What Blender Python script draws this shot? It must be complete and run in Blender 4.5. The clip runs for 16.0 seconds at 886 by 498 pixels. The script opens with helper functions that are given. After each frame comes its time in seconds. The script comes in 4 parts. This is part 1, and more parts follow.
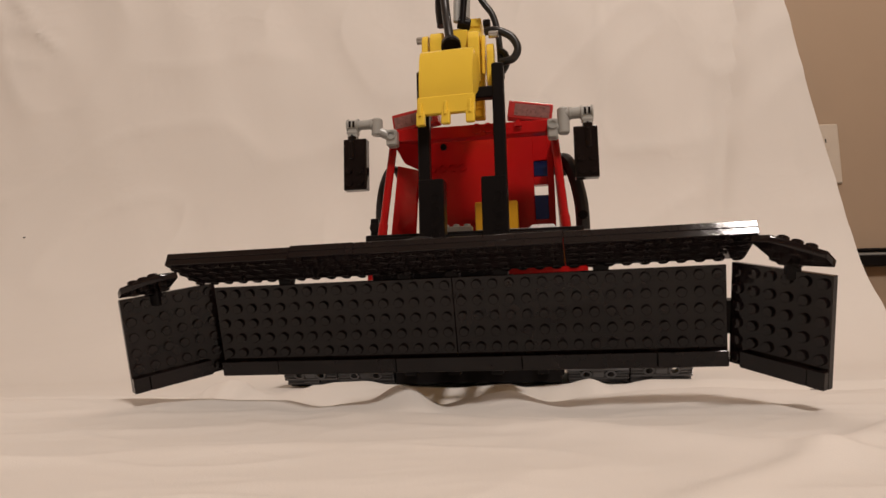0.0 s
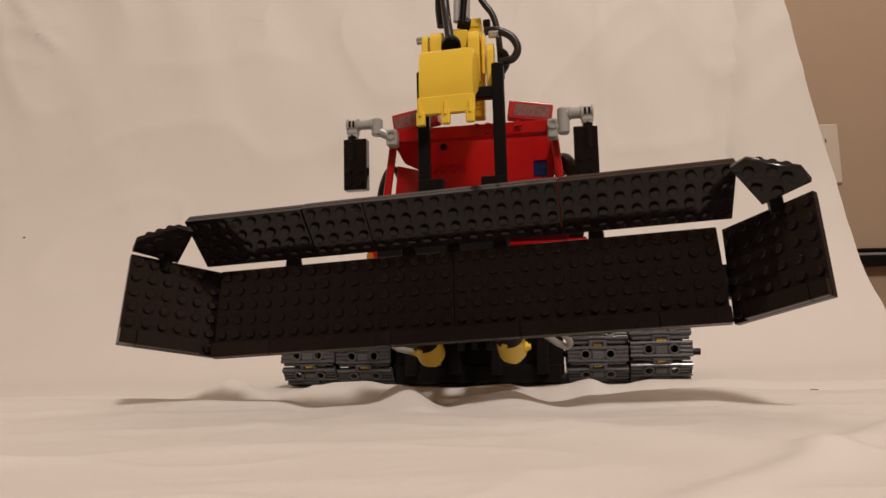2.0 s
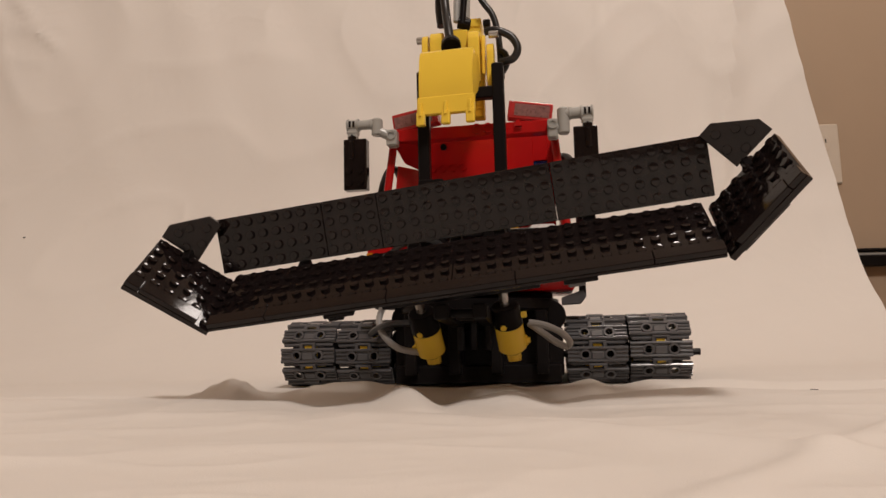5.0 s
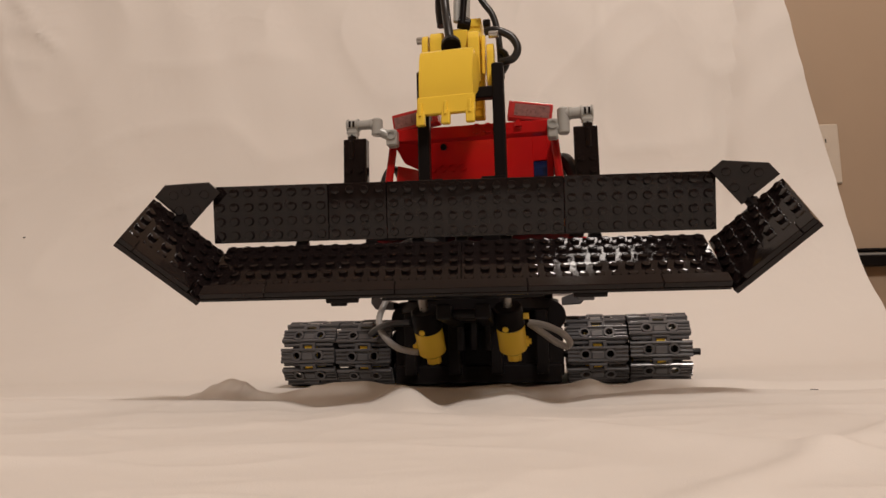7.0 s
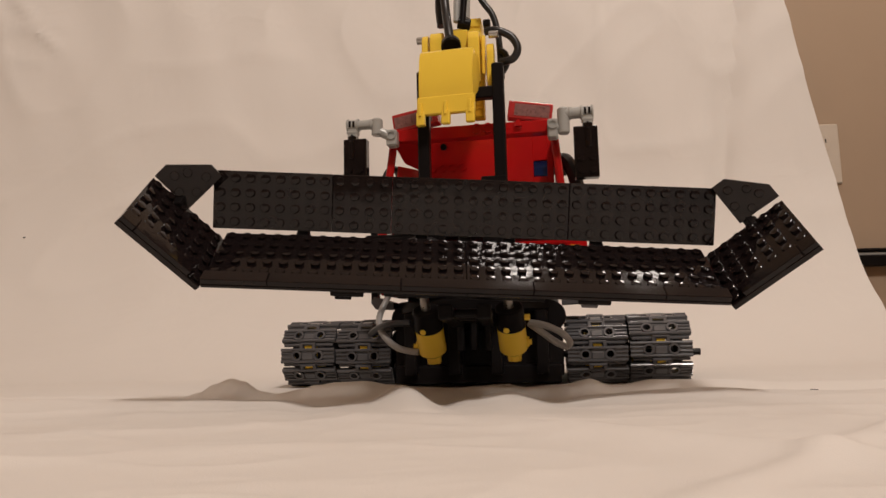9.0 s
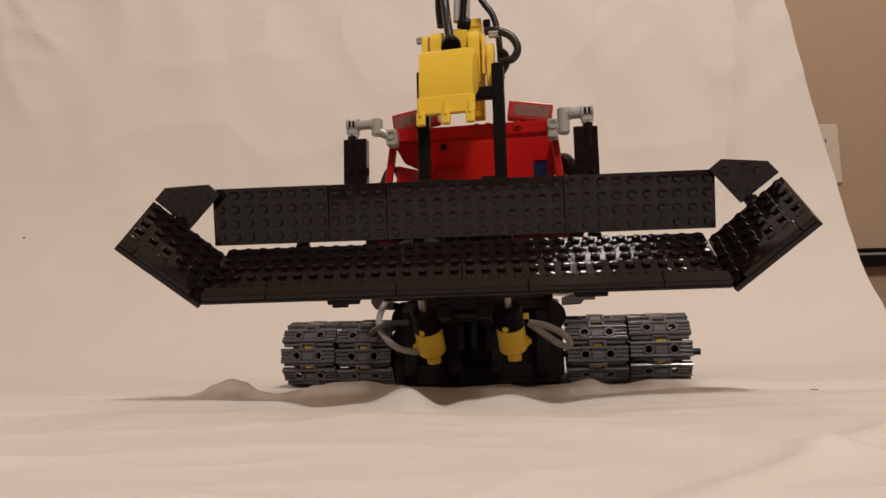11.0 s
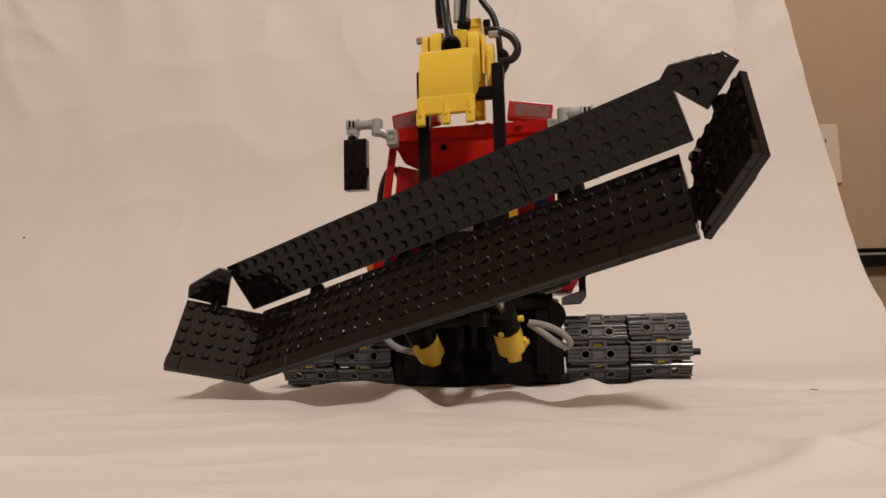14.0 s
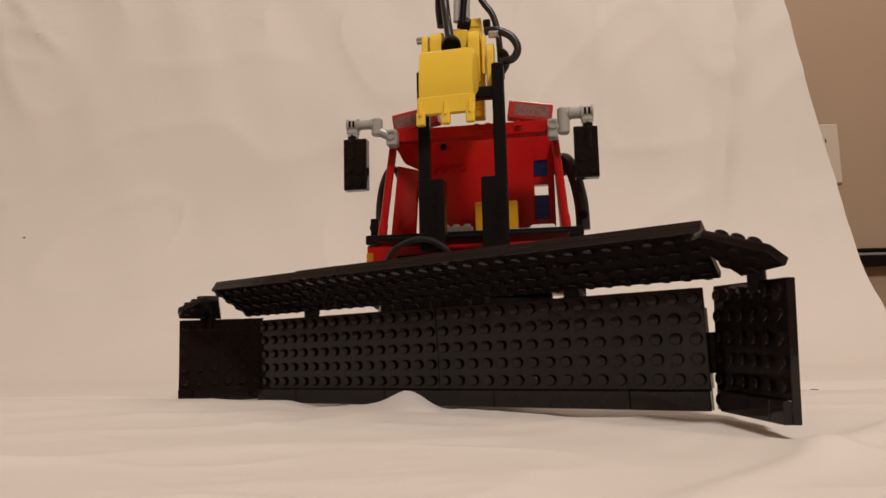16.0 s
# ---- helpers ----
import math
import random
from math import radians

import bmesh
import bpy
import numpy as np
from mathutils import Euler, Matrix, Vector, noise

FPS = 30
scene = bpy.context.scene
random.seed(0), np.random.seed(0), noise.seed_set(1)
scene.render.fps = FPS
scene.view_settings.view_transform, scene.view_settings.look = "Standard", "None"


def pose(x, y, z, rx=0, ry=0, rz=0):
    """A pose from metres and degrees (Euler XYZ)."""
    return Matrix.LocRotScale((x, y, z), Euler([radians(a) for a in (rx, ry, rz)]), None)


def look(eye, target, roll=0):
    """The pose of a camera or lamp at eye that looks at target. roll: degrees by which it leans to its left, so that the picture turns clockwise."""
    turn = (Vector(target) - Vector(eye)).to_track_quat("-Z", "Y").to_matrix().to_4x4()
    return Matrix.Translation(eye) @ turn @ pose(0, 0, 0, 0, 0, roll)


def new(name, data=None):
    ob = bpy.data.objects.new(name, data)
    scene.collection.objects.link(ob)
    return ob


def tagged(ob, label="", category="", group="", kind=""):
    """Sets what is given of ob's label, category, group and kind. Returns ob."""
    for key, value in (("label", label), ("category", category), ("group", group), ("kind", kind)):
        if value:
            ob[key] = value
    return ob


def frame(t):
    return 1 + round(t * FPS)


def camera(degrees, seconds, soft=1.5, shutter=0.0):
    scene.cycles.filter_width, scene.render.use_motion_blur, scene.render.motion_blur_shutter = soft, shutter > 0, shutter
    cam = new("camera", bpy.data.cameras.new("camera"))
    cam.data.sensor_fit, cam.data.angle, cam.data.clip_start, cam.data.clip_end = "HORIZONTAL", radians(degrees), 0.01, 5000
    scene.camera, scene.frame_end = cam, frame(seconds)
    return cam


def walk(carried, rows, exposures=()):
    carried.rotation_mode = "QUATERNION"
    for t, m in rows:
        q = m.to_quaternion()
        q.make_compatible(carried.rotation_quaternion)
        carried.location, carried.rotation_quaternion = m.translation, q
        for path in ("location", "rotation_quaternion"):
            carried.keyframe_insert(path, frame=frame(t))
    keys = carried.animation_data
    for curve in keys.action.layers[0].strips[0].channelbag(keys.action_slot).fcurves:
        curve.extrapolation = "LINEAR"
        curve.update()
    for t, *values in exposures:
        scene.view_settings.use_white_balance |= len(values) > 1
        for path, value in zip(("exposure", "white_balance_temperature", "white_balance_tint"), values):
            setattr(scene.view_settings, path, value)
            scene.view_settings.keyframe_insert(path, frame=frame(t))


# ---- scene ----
# ---- camera ----
cam = camera(65.56, 16.0)
CAM = look((0, 0, 0.045), (0, math.cos(radians(6.6)), 0.045 + math.sin(radians(6.6))), -1.4)
walk(cam, [(0, CAM), (16, CAM)], exposures=[(0, 0.0), (16, 0.0)])

# ---- light: a ceiling fitting with two bulbs over the table, a second one behind the camera, dim room ----
world = bpy.data.worlds.new("room_light")
scene.world = world
world.use_nodes = True
world.node_tree.nodes["Background"].inputs[0].default_value = (1.0, 0.80, 0.66, 1)
world.node_tree.nodes["Background"].inputs[1].default_value = 0.17


def lamp(name, place, radius, power, colour):
    data = bpy.data.lights.new(name, "POINT")
    data.shadow_soft_size, data.energy, data.color = radius, power, colour
    ob = new(name, data)
    ob.location = place
    return ob


WARM = (1.0, 0.888, 0.812)
lamp("ceiling_bulb", (0.305, 0.845, 1.5), 0.066, 3.6, WARM)
lamp("ceiling_bulb", (0.665, 0.865, 1.5), 0.066, 3.6, WARM)
lamp("room_lamp", (0.40, -0.96, 1.83), 0.15, 101, WARM)


# ---- materials ----
def material(name, colour, rough=0.4, metal=0.0, vary=0.12, scale=60.0, bump=0.0, bump_scale=400.0, glass=0.0, rough_vary=0.12, spec=0.5, sheen=0.0, coat=0.0, per_object=0.0):
    m = bpy.data.materials.new(name)
    m.use_nodes = True
    n, l = m.node_tree.nodes, m.node_tree.links
    b = n["Principled BSDF"]
    tc = n.new("ShaderNodeTexCoord")
    big = n.new("ShaderNodeTexNoise")
    big.inputs["Scale"].default_value, big.inputs["Detail"].default_value = scale, 4
    l.new(tc.outputs["Object"], big.inputs["Vector"])
    fine = n.new("ShaderNodeTexNoise")
    fine.inputs["Scale"].default_value, fine.inputs["Detail"].default_value = bump_scale, 3
    l.new(tc.outputs["Object"], fine.inputs["Vector"])
    mix = n.new("ShaderNodeMix")
    mix.data_type = "RGBA"
    c = Vector(colour)
    mix.inputs[6].default_value = (*(c * (1 - vary)), 1)
    mix.inputs[7].default_value = (*(min(1, v * (1 + vary)) for v in c), 1)
    l.new(big.outputs["Fac"], mix.inputs[0])
    out = mix.outputs[2]
    if per_object:
        info = n.new("ShaderNodeObjectInfo")
        hsv = n.new("ShaderNodeHueSaturation")
        rng = n.new("ShaderNodeMapRange")
        rng.inputs[3].default_value, rng.inputs[4].default_value = 1 - per_object, 1 + per_object
        l.new(info.outputs["Random"], rng.inputs[0])
        l.new(rng.outputs[0], hsv.inputs["Value"])
        l.new(out, hsv.inputs["Color"])
        out = hsv.outputs["Color"]
    l.new(out, b.inputs["Base Color"])
    r = n.new("ShaderNodeMapRange")
    r.inputs[3].default_value, r.inputs[4].default_value = max(0.02, rough - rough_vary), min(1, rough + rough_vary)
    l.new(fine.outputs["Fac"], r.inputs[0])
    l.new(r.outputs[0], b.inputs["Roughness"])
    b.inputs["Metallic"].default_value = metal
    b.inputs["Specular IOR Level"].default_value = spec
    b.inputs["Transmission Weight"].default_value = glass
    b.inputs["Sheen Weight"].default_value = sheen
    b.inputs["Coat Weight"].default_value = coat
    if bump:
        bp = n.new("ShaderNodeBump")
        bp.inputs["Strength"].default_value, bp.inputs["Distance"].default_value = bump, 0.0005
        l.new(fine.outputs["Fac"], bp.inputs["Height"])
        l.new(bp.outputs[0], b.inputs["Normal"])
    return m


BLACK = material("black_plastic", (0.0105, 0.0072, 0.0072), 0.07, vary=0.2, scale=90, bump=0.15, bump_scale=110, rough_vary=0.02, per_object=0.12, spec=0.3)
DARK = material("black_beam_plastic", (0.0095, 0.0080, 0.0082), 0.34, vary=0.1, scale=90, rough_vary=0.05, spec=0.10)
GREY = material("dark_grey_plastic", (0.100, 0.099, 0.105), 0.20, vary=0.18, scale=120, rough_vary=0.06, per_object=0.15)
LIGHT_GREY = material("light_grey_plastic", (0.40, 0.40, 0.38), 0.24, vary=0.06, rough_vary=0.05)
RED = material("red_plastic", (0.46, 0.0080, 0.009), 0.2, vary=0.10, rough_vary=0.05)
YELLOW = material("yellow_plastic", (0.94, 0.65, 0.070), 0.24, vary=0.03, rough_vary=0.04)
# yellow with the cab's shade put into its colour, for seat and arm beam
DARKENED_YELLOW = material("darkened_yellow_plastic", (0.66, 0.34, 0.02), 0.26, vary=0.05, rough_vary=0.04)
WHITE = material("white_plastic", (0.75, 0.75, 0.74), 0.3, vary=0.04)
HOSE = material("black_hose", (0.014, 0.014, 0.015), 0.35, vary=0.2)
GREY_HOSE = material("grey_hose", (0.34, 0.33, 0.32), 0.4, vary=0.1)
STEEL = material("steel_pin", (0.5, 0.49, 0.47), 0.3, metal=1.0, vary=0.08)
BLUE = material("clear_blue_plastic", (0.006, 0.022, 0.10), 0.12, vary=0.1, glass=0.5)
AMBER = material("clear_amber_plastic", (0.78, 0.30, 0.02), 0.15, vary=0.3, scale=300, glass=0.4)
CLEAR_RED = material("clear_red_plastic", (0.62, 0.05, 0.05), 0.16, vary=0.15, glass=0.35)
DECAL = material("silver_sticker", (0.27, 0.13, 0.12), 0.3, vary=0.5, scale=260, metal=0.2)
CLOTH = material("white_cotton_sheet", (0.80, 0.764, 0.720), 0.9, vary=0.03, scale=9, bump=0.22, bump_scale=1500, rough_vary=0.05, spec=0.15, sheen=0.15)


def wrinkled(m, size, height):
    """Soft creases at a second, larger scale, added under the weave."""
    n, l = m.node_tree.nodes, m.node_tree.links
    tc, weave = n["Texture Coordinate"], n["Bump"]
    tex = n.new("ShaderNodeTexNoise")
    tex.inputs["Scale"].default_value, tex.inputs["Detail"].default_value, tex.inputs["Distortion"].default_value = size, 4, 0.5
    l.new(tc.outputs["Object"], tex.inputs["Vector"])
    fold = n.new("ShaderNodeMath")
    fold.operation = "PINGPONG"
    fold.inputs[1].default_value = 0.17
    l.new(tex.outputs["Fac"], fold.inputs[0])
    bp = n.new("ShaderNodeBump")
    bp.inputs["Strength"].default_value, bp.inputs["Distance"].default_value = 0.35, height
    l.new(fold.outputs[0], bp.inputs["Height"])
    l.new(bp.outputs[0], weave.inputs["Normal"])


wrinkled(CLOTH, 5.5, 0.009)
WALL = material("tan_wall_paint", (0.49, 0.37, 0.265), 0.75, vary=0.05, scale=6, bump=0.12, bump_scale=420, spec=0.3)
CEIL = material("cream_ceiling_paint", (0.62, 0.54, 0.46), 0.85, vary=0.03, scale=5)
PLATE = material("ivory_outlet_plastic", (0.72, 0.64, 0.54), 0.35, vary=0.04)
SLOT = material("outlet_slot", (0.03, 0.025, 0.02), 0.6)
LINT = material("dark_lint", (0.05, 0.04, 0.05), 0.9)


# ---- mesh helpers ----
def mesh_of(bm, name, mat, smooth=False):
    bmesh.ops.recalc_face_normals(bm, faces=bm.faces)
    me = bpy.data.meshes.new(name)
    bm.to_mesh(me)
    bm.free()
    me.materials.append(mat)
    if smooth:
        for p in me.polygons:
            p.use_smooth = True
        me.set_sharp_from_angle(angle=radians(35))
    return me


def part(name, bm, mat, parent=None, label="", m=None, smooth=True):
    ob = new(name, mesh_of(bm, name, mat, smooth))
    if parent:
        ob.parent = parent
    if m is not None:
        ob.matrix_basis = m
    return tagged(ob, label)


def add(bm, verts, faces):
    vs = [bm.verts.new(v) for v in verts]
    for f in faces:
        bm.faces.new([vs[i] for i in f])
    return vs


def box(bm, x0, x1, y0, y1, z0, z1, bevel=0.0005, m=None):
    """A box with bevelled edges."""
    t = bmesh.new()
    add(t, [(x, y, z) for x in (x0, x1) for y in (y0, y1) for z in (z0, z1)],
        [(0, 1, 3, 2), (4, 6, 7, 5), (0, 4, 5, 1), (2, 3, 7, 6), (0, 2, 6, 4), (1, 5, 7, 3)])
    if bevel:
        bmesh.ops.bevel(t, geom=t.edges[:], offset=bevel, segments=1, affect="EDGES")
    join(bm, t, m)


def join(bm, t, m=None):
    t.verts.index_update()
    vs = [bm.verts.new(m @ v.co if m is not None else v.co) for v in t.verts]
    for f in t.faces:
        bm.faces.new([vs[v.index] for v in f.verts])
    t.free()


def rod(bm, a, b, r, r2=None, sides=14, cap=True, chamfer=0.0):
    """A round bar from a to b."""
    a, b = Vector(a), Vector(b)
    r2 = r if r2 is None else r2
    q = (b - a).to_track_quat("Z", "Y")
    n = (b - a).length
    rings = [(0, r), (n, r2)]
    if chamfer:
        rings = [(0, r - chamfer), (chamfer, r), (n - chamfer, r2), (n, r2 - chamfer)]
    loops = []
    for h, rr in rings:
        loops.append([bm.verts.new(a + q @ Vector((rr * math.cos(k * math.tau / sides), rr * math.sin(k * math.tau / sides), h))) for k in range(sides)])
    for lo, hi in zip(loops, loops[1:]):
        for k in range(sides):
            bm.faces.new((lo[k], lo[(k + 1) % sides], hi[(k + 1) % sides], hi[k]))
    if cap:
        bm.faces.new(loops[0][::-1])
        bm.faces.new(loops[-1])


def ring(bm, c, axis, r0, r1, depth, sides=14):
    """A round collar with a hole through it, along axis from c."""
    c, q = Vector(c), Vector(axis).to_track_quat("Z", "Y")
    loops = []
    for rr, h in ((r1, 0), (r1, depth), (r0, depth), (r0, 0)):
        loops.append([bm.verts.new(c + q @ Vector((rr * math.cos(k * math.tau / sides), rr * math.sin(k * math.tau / sides), h))) for k in range(sides)])
    for i in range(4):
        lo, hi = loops[i], loops[(i + 1) % 4]
        for k in range(sides):
            bm.faces.new((lo[k], lo[(k + 1) % sides], hi[(k + 1) % sides], hi[k]))


def tube(bm, pts, r, sides=10, steps=6):
    """A hose through the points."""
    pts = [Vector(p) for p in pts]
    path = []
    for i in range(len(pts) - 1):
        p0, p1, p2, p3 = pts[max(i - 1, 0)], pts[i], pts[i + 1], pts[min(i + 2, len(pts) - 1)]
        for s in range(steps):
            u = s / steps
            path.append(0.5 * ((2 * p1) + (p2 - p0) * u + (2 * p0 - 5 * p1 + 4 * p2 - p3) * u * u + (3 * p1 - p0 - 3 * p2 + p3) * u ** 3))
    path.append(pts[-1])
    loops = []
    side = None
    for i, p in enumerate(path):
        d = (path[min(i + 1, len(path) - 1)] - path[max(i - 1, 0)]).normalized()
        side = d.orthogonal().normalized() if side is None else (side - d * side.dot(d)).normalized()
        w = d.cross(side)
        loops.append([bm.verts.new(p + r * (side * math.cos(k * math.tau / sides) + w * math.sin(k * math.tau / sides))) for k in range(sides)])
    for lo, hi in zip(loops, loops[1:]):
        for k in range(sides):
            bm.faces.new((lo[k], lo[(k + 1) % sides], hi[(k + 1) % sides], hi[k]))
    bm.faces.new(loops[0][::-1])
    bm.faces.new(loops[-1])


def prism(bm, outline, d, bevel=0.0004):
    """An outline of points, thickened along d."""
    t = bmesh.new()
    n = len(outline)
    lo = [t.verts.new(Vector(p)) for p in outline]
    hi = [t.verts.new(Vector(p) + Vector(d)) for p in outline]
    t.faces.new(lo)
    t.faces.new(hi[::-1])
    for k in range(n):
        t.faces.new((lo[k], hi[k], hi[(k + 1) % n], lo[(k + 1) % n]))
    bmesh.ops.recalc_face_normals(t, faces=t.faces)
    if bevel:
        bmesh.ops.bevel(t, geom=t.edges[:], offset=bevel, segments=1, affect="EDGES")
    join(bm, t)


STUD = 0.008


def stud(bm, p, d):
    """A stud at p along the unit way d: a short round knob with a softly domed top."""
    p, d = Vector(p), Vector(d)
    q = d.to_track_quat("Z", "Y")
    loops = [[bm.verts.new(p + q @ Vector((r * math.cos(k * math.tau / 12), r * math.sin(k * math.tau / 12), h))) for k in range(12)]
             for r, h in ((0.0024, 0.0), (0.0024, 0.00145), (0.00215, 0.0017), (0.0010, 0.00176))]
    for lo, hi in zip(loops, loops[1:]):
        for k in range(12):
            bm.faces.new((lo[k], lo[(k + 1) % 12], hi[(k + 1) % 12], hi[k]))
    bm.faces.new(loops[-1])


def plate(bm, x0, z0, cols, rows, studs=True, y=0.0, skip=(), depth=0.0032):
    """A plate in the XZ plane with its face at y, studs towards -y."""
    g = 0.0001
    box(bm, x0 + g, x0 + cols * STUD - g, y, y + depth, z0 + g, z0 + rows * STUD - g, 0.00025)
    if studs:
        for i in range(cols):
            for j in range(rows):
                if (i, j) not in skip:
                    stud(bm, (x0 + (i + 0.5) * STUD, y + 0.0001, z0 + (j + 0.5) * STUD), (0, -1, 0))


def tile(bm, x0, z0, cols, y=0.0):
    g = 0.00012
    box(bm, x0 + g, x0 + cols * STUD - g, y - 0.0032, y - 0.0001, z0 + g, z0 + STUD - g, 0.0003)


# ---- the setting: table sheet and backdrop in one cloth, wall behind ----
def ridge(x, y, a, b, w, h):
    """A fold from a to b, w wide and h high, fading at its ends."""
    ax, ay, bx, by = *a, *b
    dx, dy = bx - ax, by - ay
    n = dx * dx + dy * dy
    u = ((x - ax) * dx + (y - ay) * dy) / n
    v = (-(x - ax) * dy + (y - ay) * dx) / math.sqrt(n)
    e = max(0.0, 1 - (2 * u - 1) ** 2) if 0 <= u <= 1 else 0.0
    return h * e ** 0.7 * math.exp(-((v / w) ** 2))


FOLDS = [((-0.039, 0.438), (-0.010, 0.318), 0.0108, 0.0068), ((-0.06, 0.33), (0.01, 0.29), 0.024, 0.0018), ((-0.012, 0.31), (0.13, 0.185), 0.010, 0.0036),
         ((0.03, 0.135), (0.28, 0.35), 0.007, 0.0036), ((-0.25, 0.27), (-0.02, 0.31), 0.008, 0.0013), ((-0.25, 0.20), (-0.02, 0.25), 0.009, 0.0012),
         ((-0.20, 0.32), (-0.03, 0.345), 0.007, 0.0011), ((-0.10, 0.23), (0.06, 0.255), 0.007, 0.0009),
         ((0.06, 0.30), (0.22, 0.315), 0.008, 0.0011), ((-0.12, 0.17), (0.03, 0.19), 0.008, 0.0008), ((0.10, 0.22), (0.2, 0.21), 0.008, 0.0008)]
# the brow of the cloth before the tracks, and the rucks pushed up against them behind it
BROW = ((-0.2147, 0.0118), (-0.1835, 0.0108), (-0.1431, 0.0101), (-0.0902, 0.0079), (-0.0685, 0.0041), (-0.0468, 0.0057), (-0.0172, 0.0083), (-0.0024, 0.0034), (0.0123, 0.0064), (0.0341, 0.0098), (0.0587, 0.0038), (0.0806, 0.0066), (0.1118, 0.0089), (0.1429, 0.0094), (0.1894, 0.0070), (0.2203, 0.0057))
RUCKS = ((-0.2312, 0.0082), (-0.1680, 0.0053), (-0.1590, 0.0079), (-0.1482, 0.0133), (-0.1381, 0.0163), (-0.1301, 0.0143), (-0.1210, 0.0080), (-0.1120, 0.0053), (-0.0939, 0.0084), (-0.0831, 0.0107), (-0.0686, 0.0125), (-0.0505, 0.0127), (-0.0361, 0.0103), (-0.0181, 0.0080), (0.0036, 0.0068), (0.0217, 0.0078), (0.0398, 0.0084), (0.0505, 0.0060), (0.0759, 0.0076), (0.0923, 0.0104), (0.1047, 0.0069), (0.1156, 0.0070), (0.1302, 0.0091), (0.1663, 0.0089), (0.2203, 0.0059))


def profile(knots, x):
    """A smooth height through the knots."""
    if x <= knots[0][0]:
        return knots[0][1]
    for (x0, h0), (x1, h1) in zip(knots, knots[1:]):
        if x <= x1:
            u = (x - x0) / (x1 - x0)
            return h0 + (h1 - h0) * u * u * (3 - 2 * u)
    return knots[-1][1]


def ground_height(x, y):
    z = 0.0058
    brow, ruck = profile(BROW, x), profile(RUCKS, x)
    if y < 0.385:
        z += (brow - 0.0058) * math.exp(-(((0.385 - y) / 0.055) ** 2))
    elif y < 0.447:
        u = (y - 0.385) / 0.062
        w = u * u * (3 - 2 * u)
        z = brow + (ruck - brow) * w - 0.0075 * math.sin(math.pi * u) ** 1.5
    else:
        z = 0.0040 + (ruck - 0.0040) * math.exp(-(((y - 0.447) / 0.018) ** 2))
        z += 0.0018 * max(0.0, min(1.0, (y - 0.47) / 0.05))
    near = 1 if y < 0.36 else max(0.0, 1 - (y - 0.36) / 0.03)
    z += sum(ridge(x, y, *f) for f in FOLDS)
    z += near * (0.0016 * noise.noise((x * 9, y * 9, 2.0)) + 0.0011 * (1 - abs(noise.noise((x * 11 + y * 9, y * 17 - x * 6, 8.0)))) ** 7)
    z += 0.0005 * noise.noise((x * 30, y * 22, 5.0)) + 0.0004 * (1 - abs(noise.noise((x * 34 - y * 18, y * 40, 4.0)))) ** 5
    return z


def cloth_edge(s):
    """Where the cloth ends to the right, by the length along it."""
    ends = ((-1, 0.40), (0.60, 0.424), (0.66, 0.460), (0.72, 0.482), (0.84, 0.520), (0.96, 0.537), (1.05, 0.540), (1.20, 0.519), (1.32, 0.505), (1.41, 0.5005), (2.2, 0.45))
    for (s0, x0), (s1, x1) in zip(ends, ends[1:]):
        if s <= s1:
            return x0 + (x1 - x0) * (s - s0) / (s1 - s0)
    return ends[-1][1]


# creases of the hanging part: across and height
HUNG_FOLDS = [((0.462, 0.66), (0.366, 0.16), 0.016, 0.0130), ((0.239, 0.56), (0.228, 0.40), 0.008, 0.0018), ((-0.645, 0.490), (-0.592, 0.494), 0.006, 0.0030),
              ((-0.606, 0.496), (-0.572, 0.484), 0.005, 0.0045), ((-0.588, 0.494), (-0.544, 0.456), 0.006, 0.0050), ((-0.630, 0.550), (-0.584, 0.503), 0.007, 0.0040),
              ((-0.660, 0.512), (-0.530, 0.496), 0.006, 0.0028), ((-0.660, 0.455), (-0.560, 0.440), 0.008, 0.0020), ((-0.30, 0.455), (-0.18, 0.43), 0.014, 0.0016)]


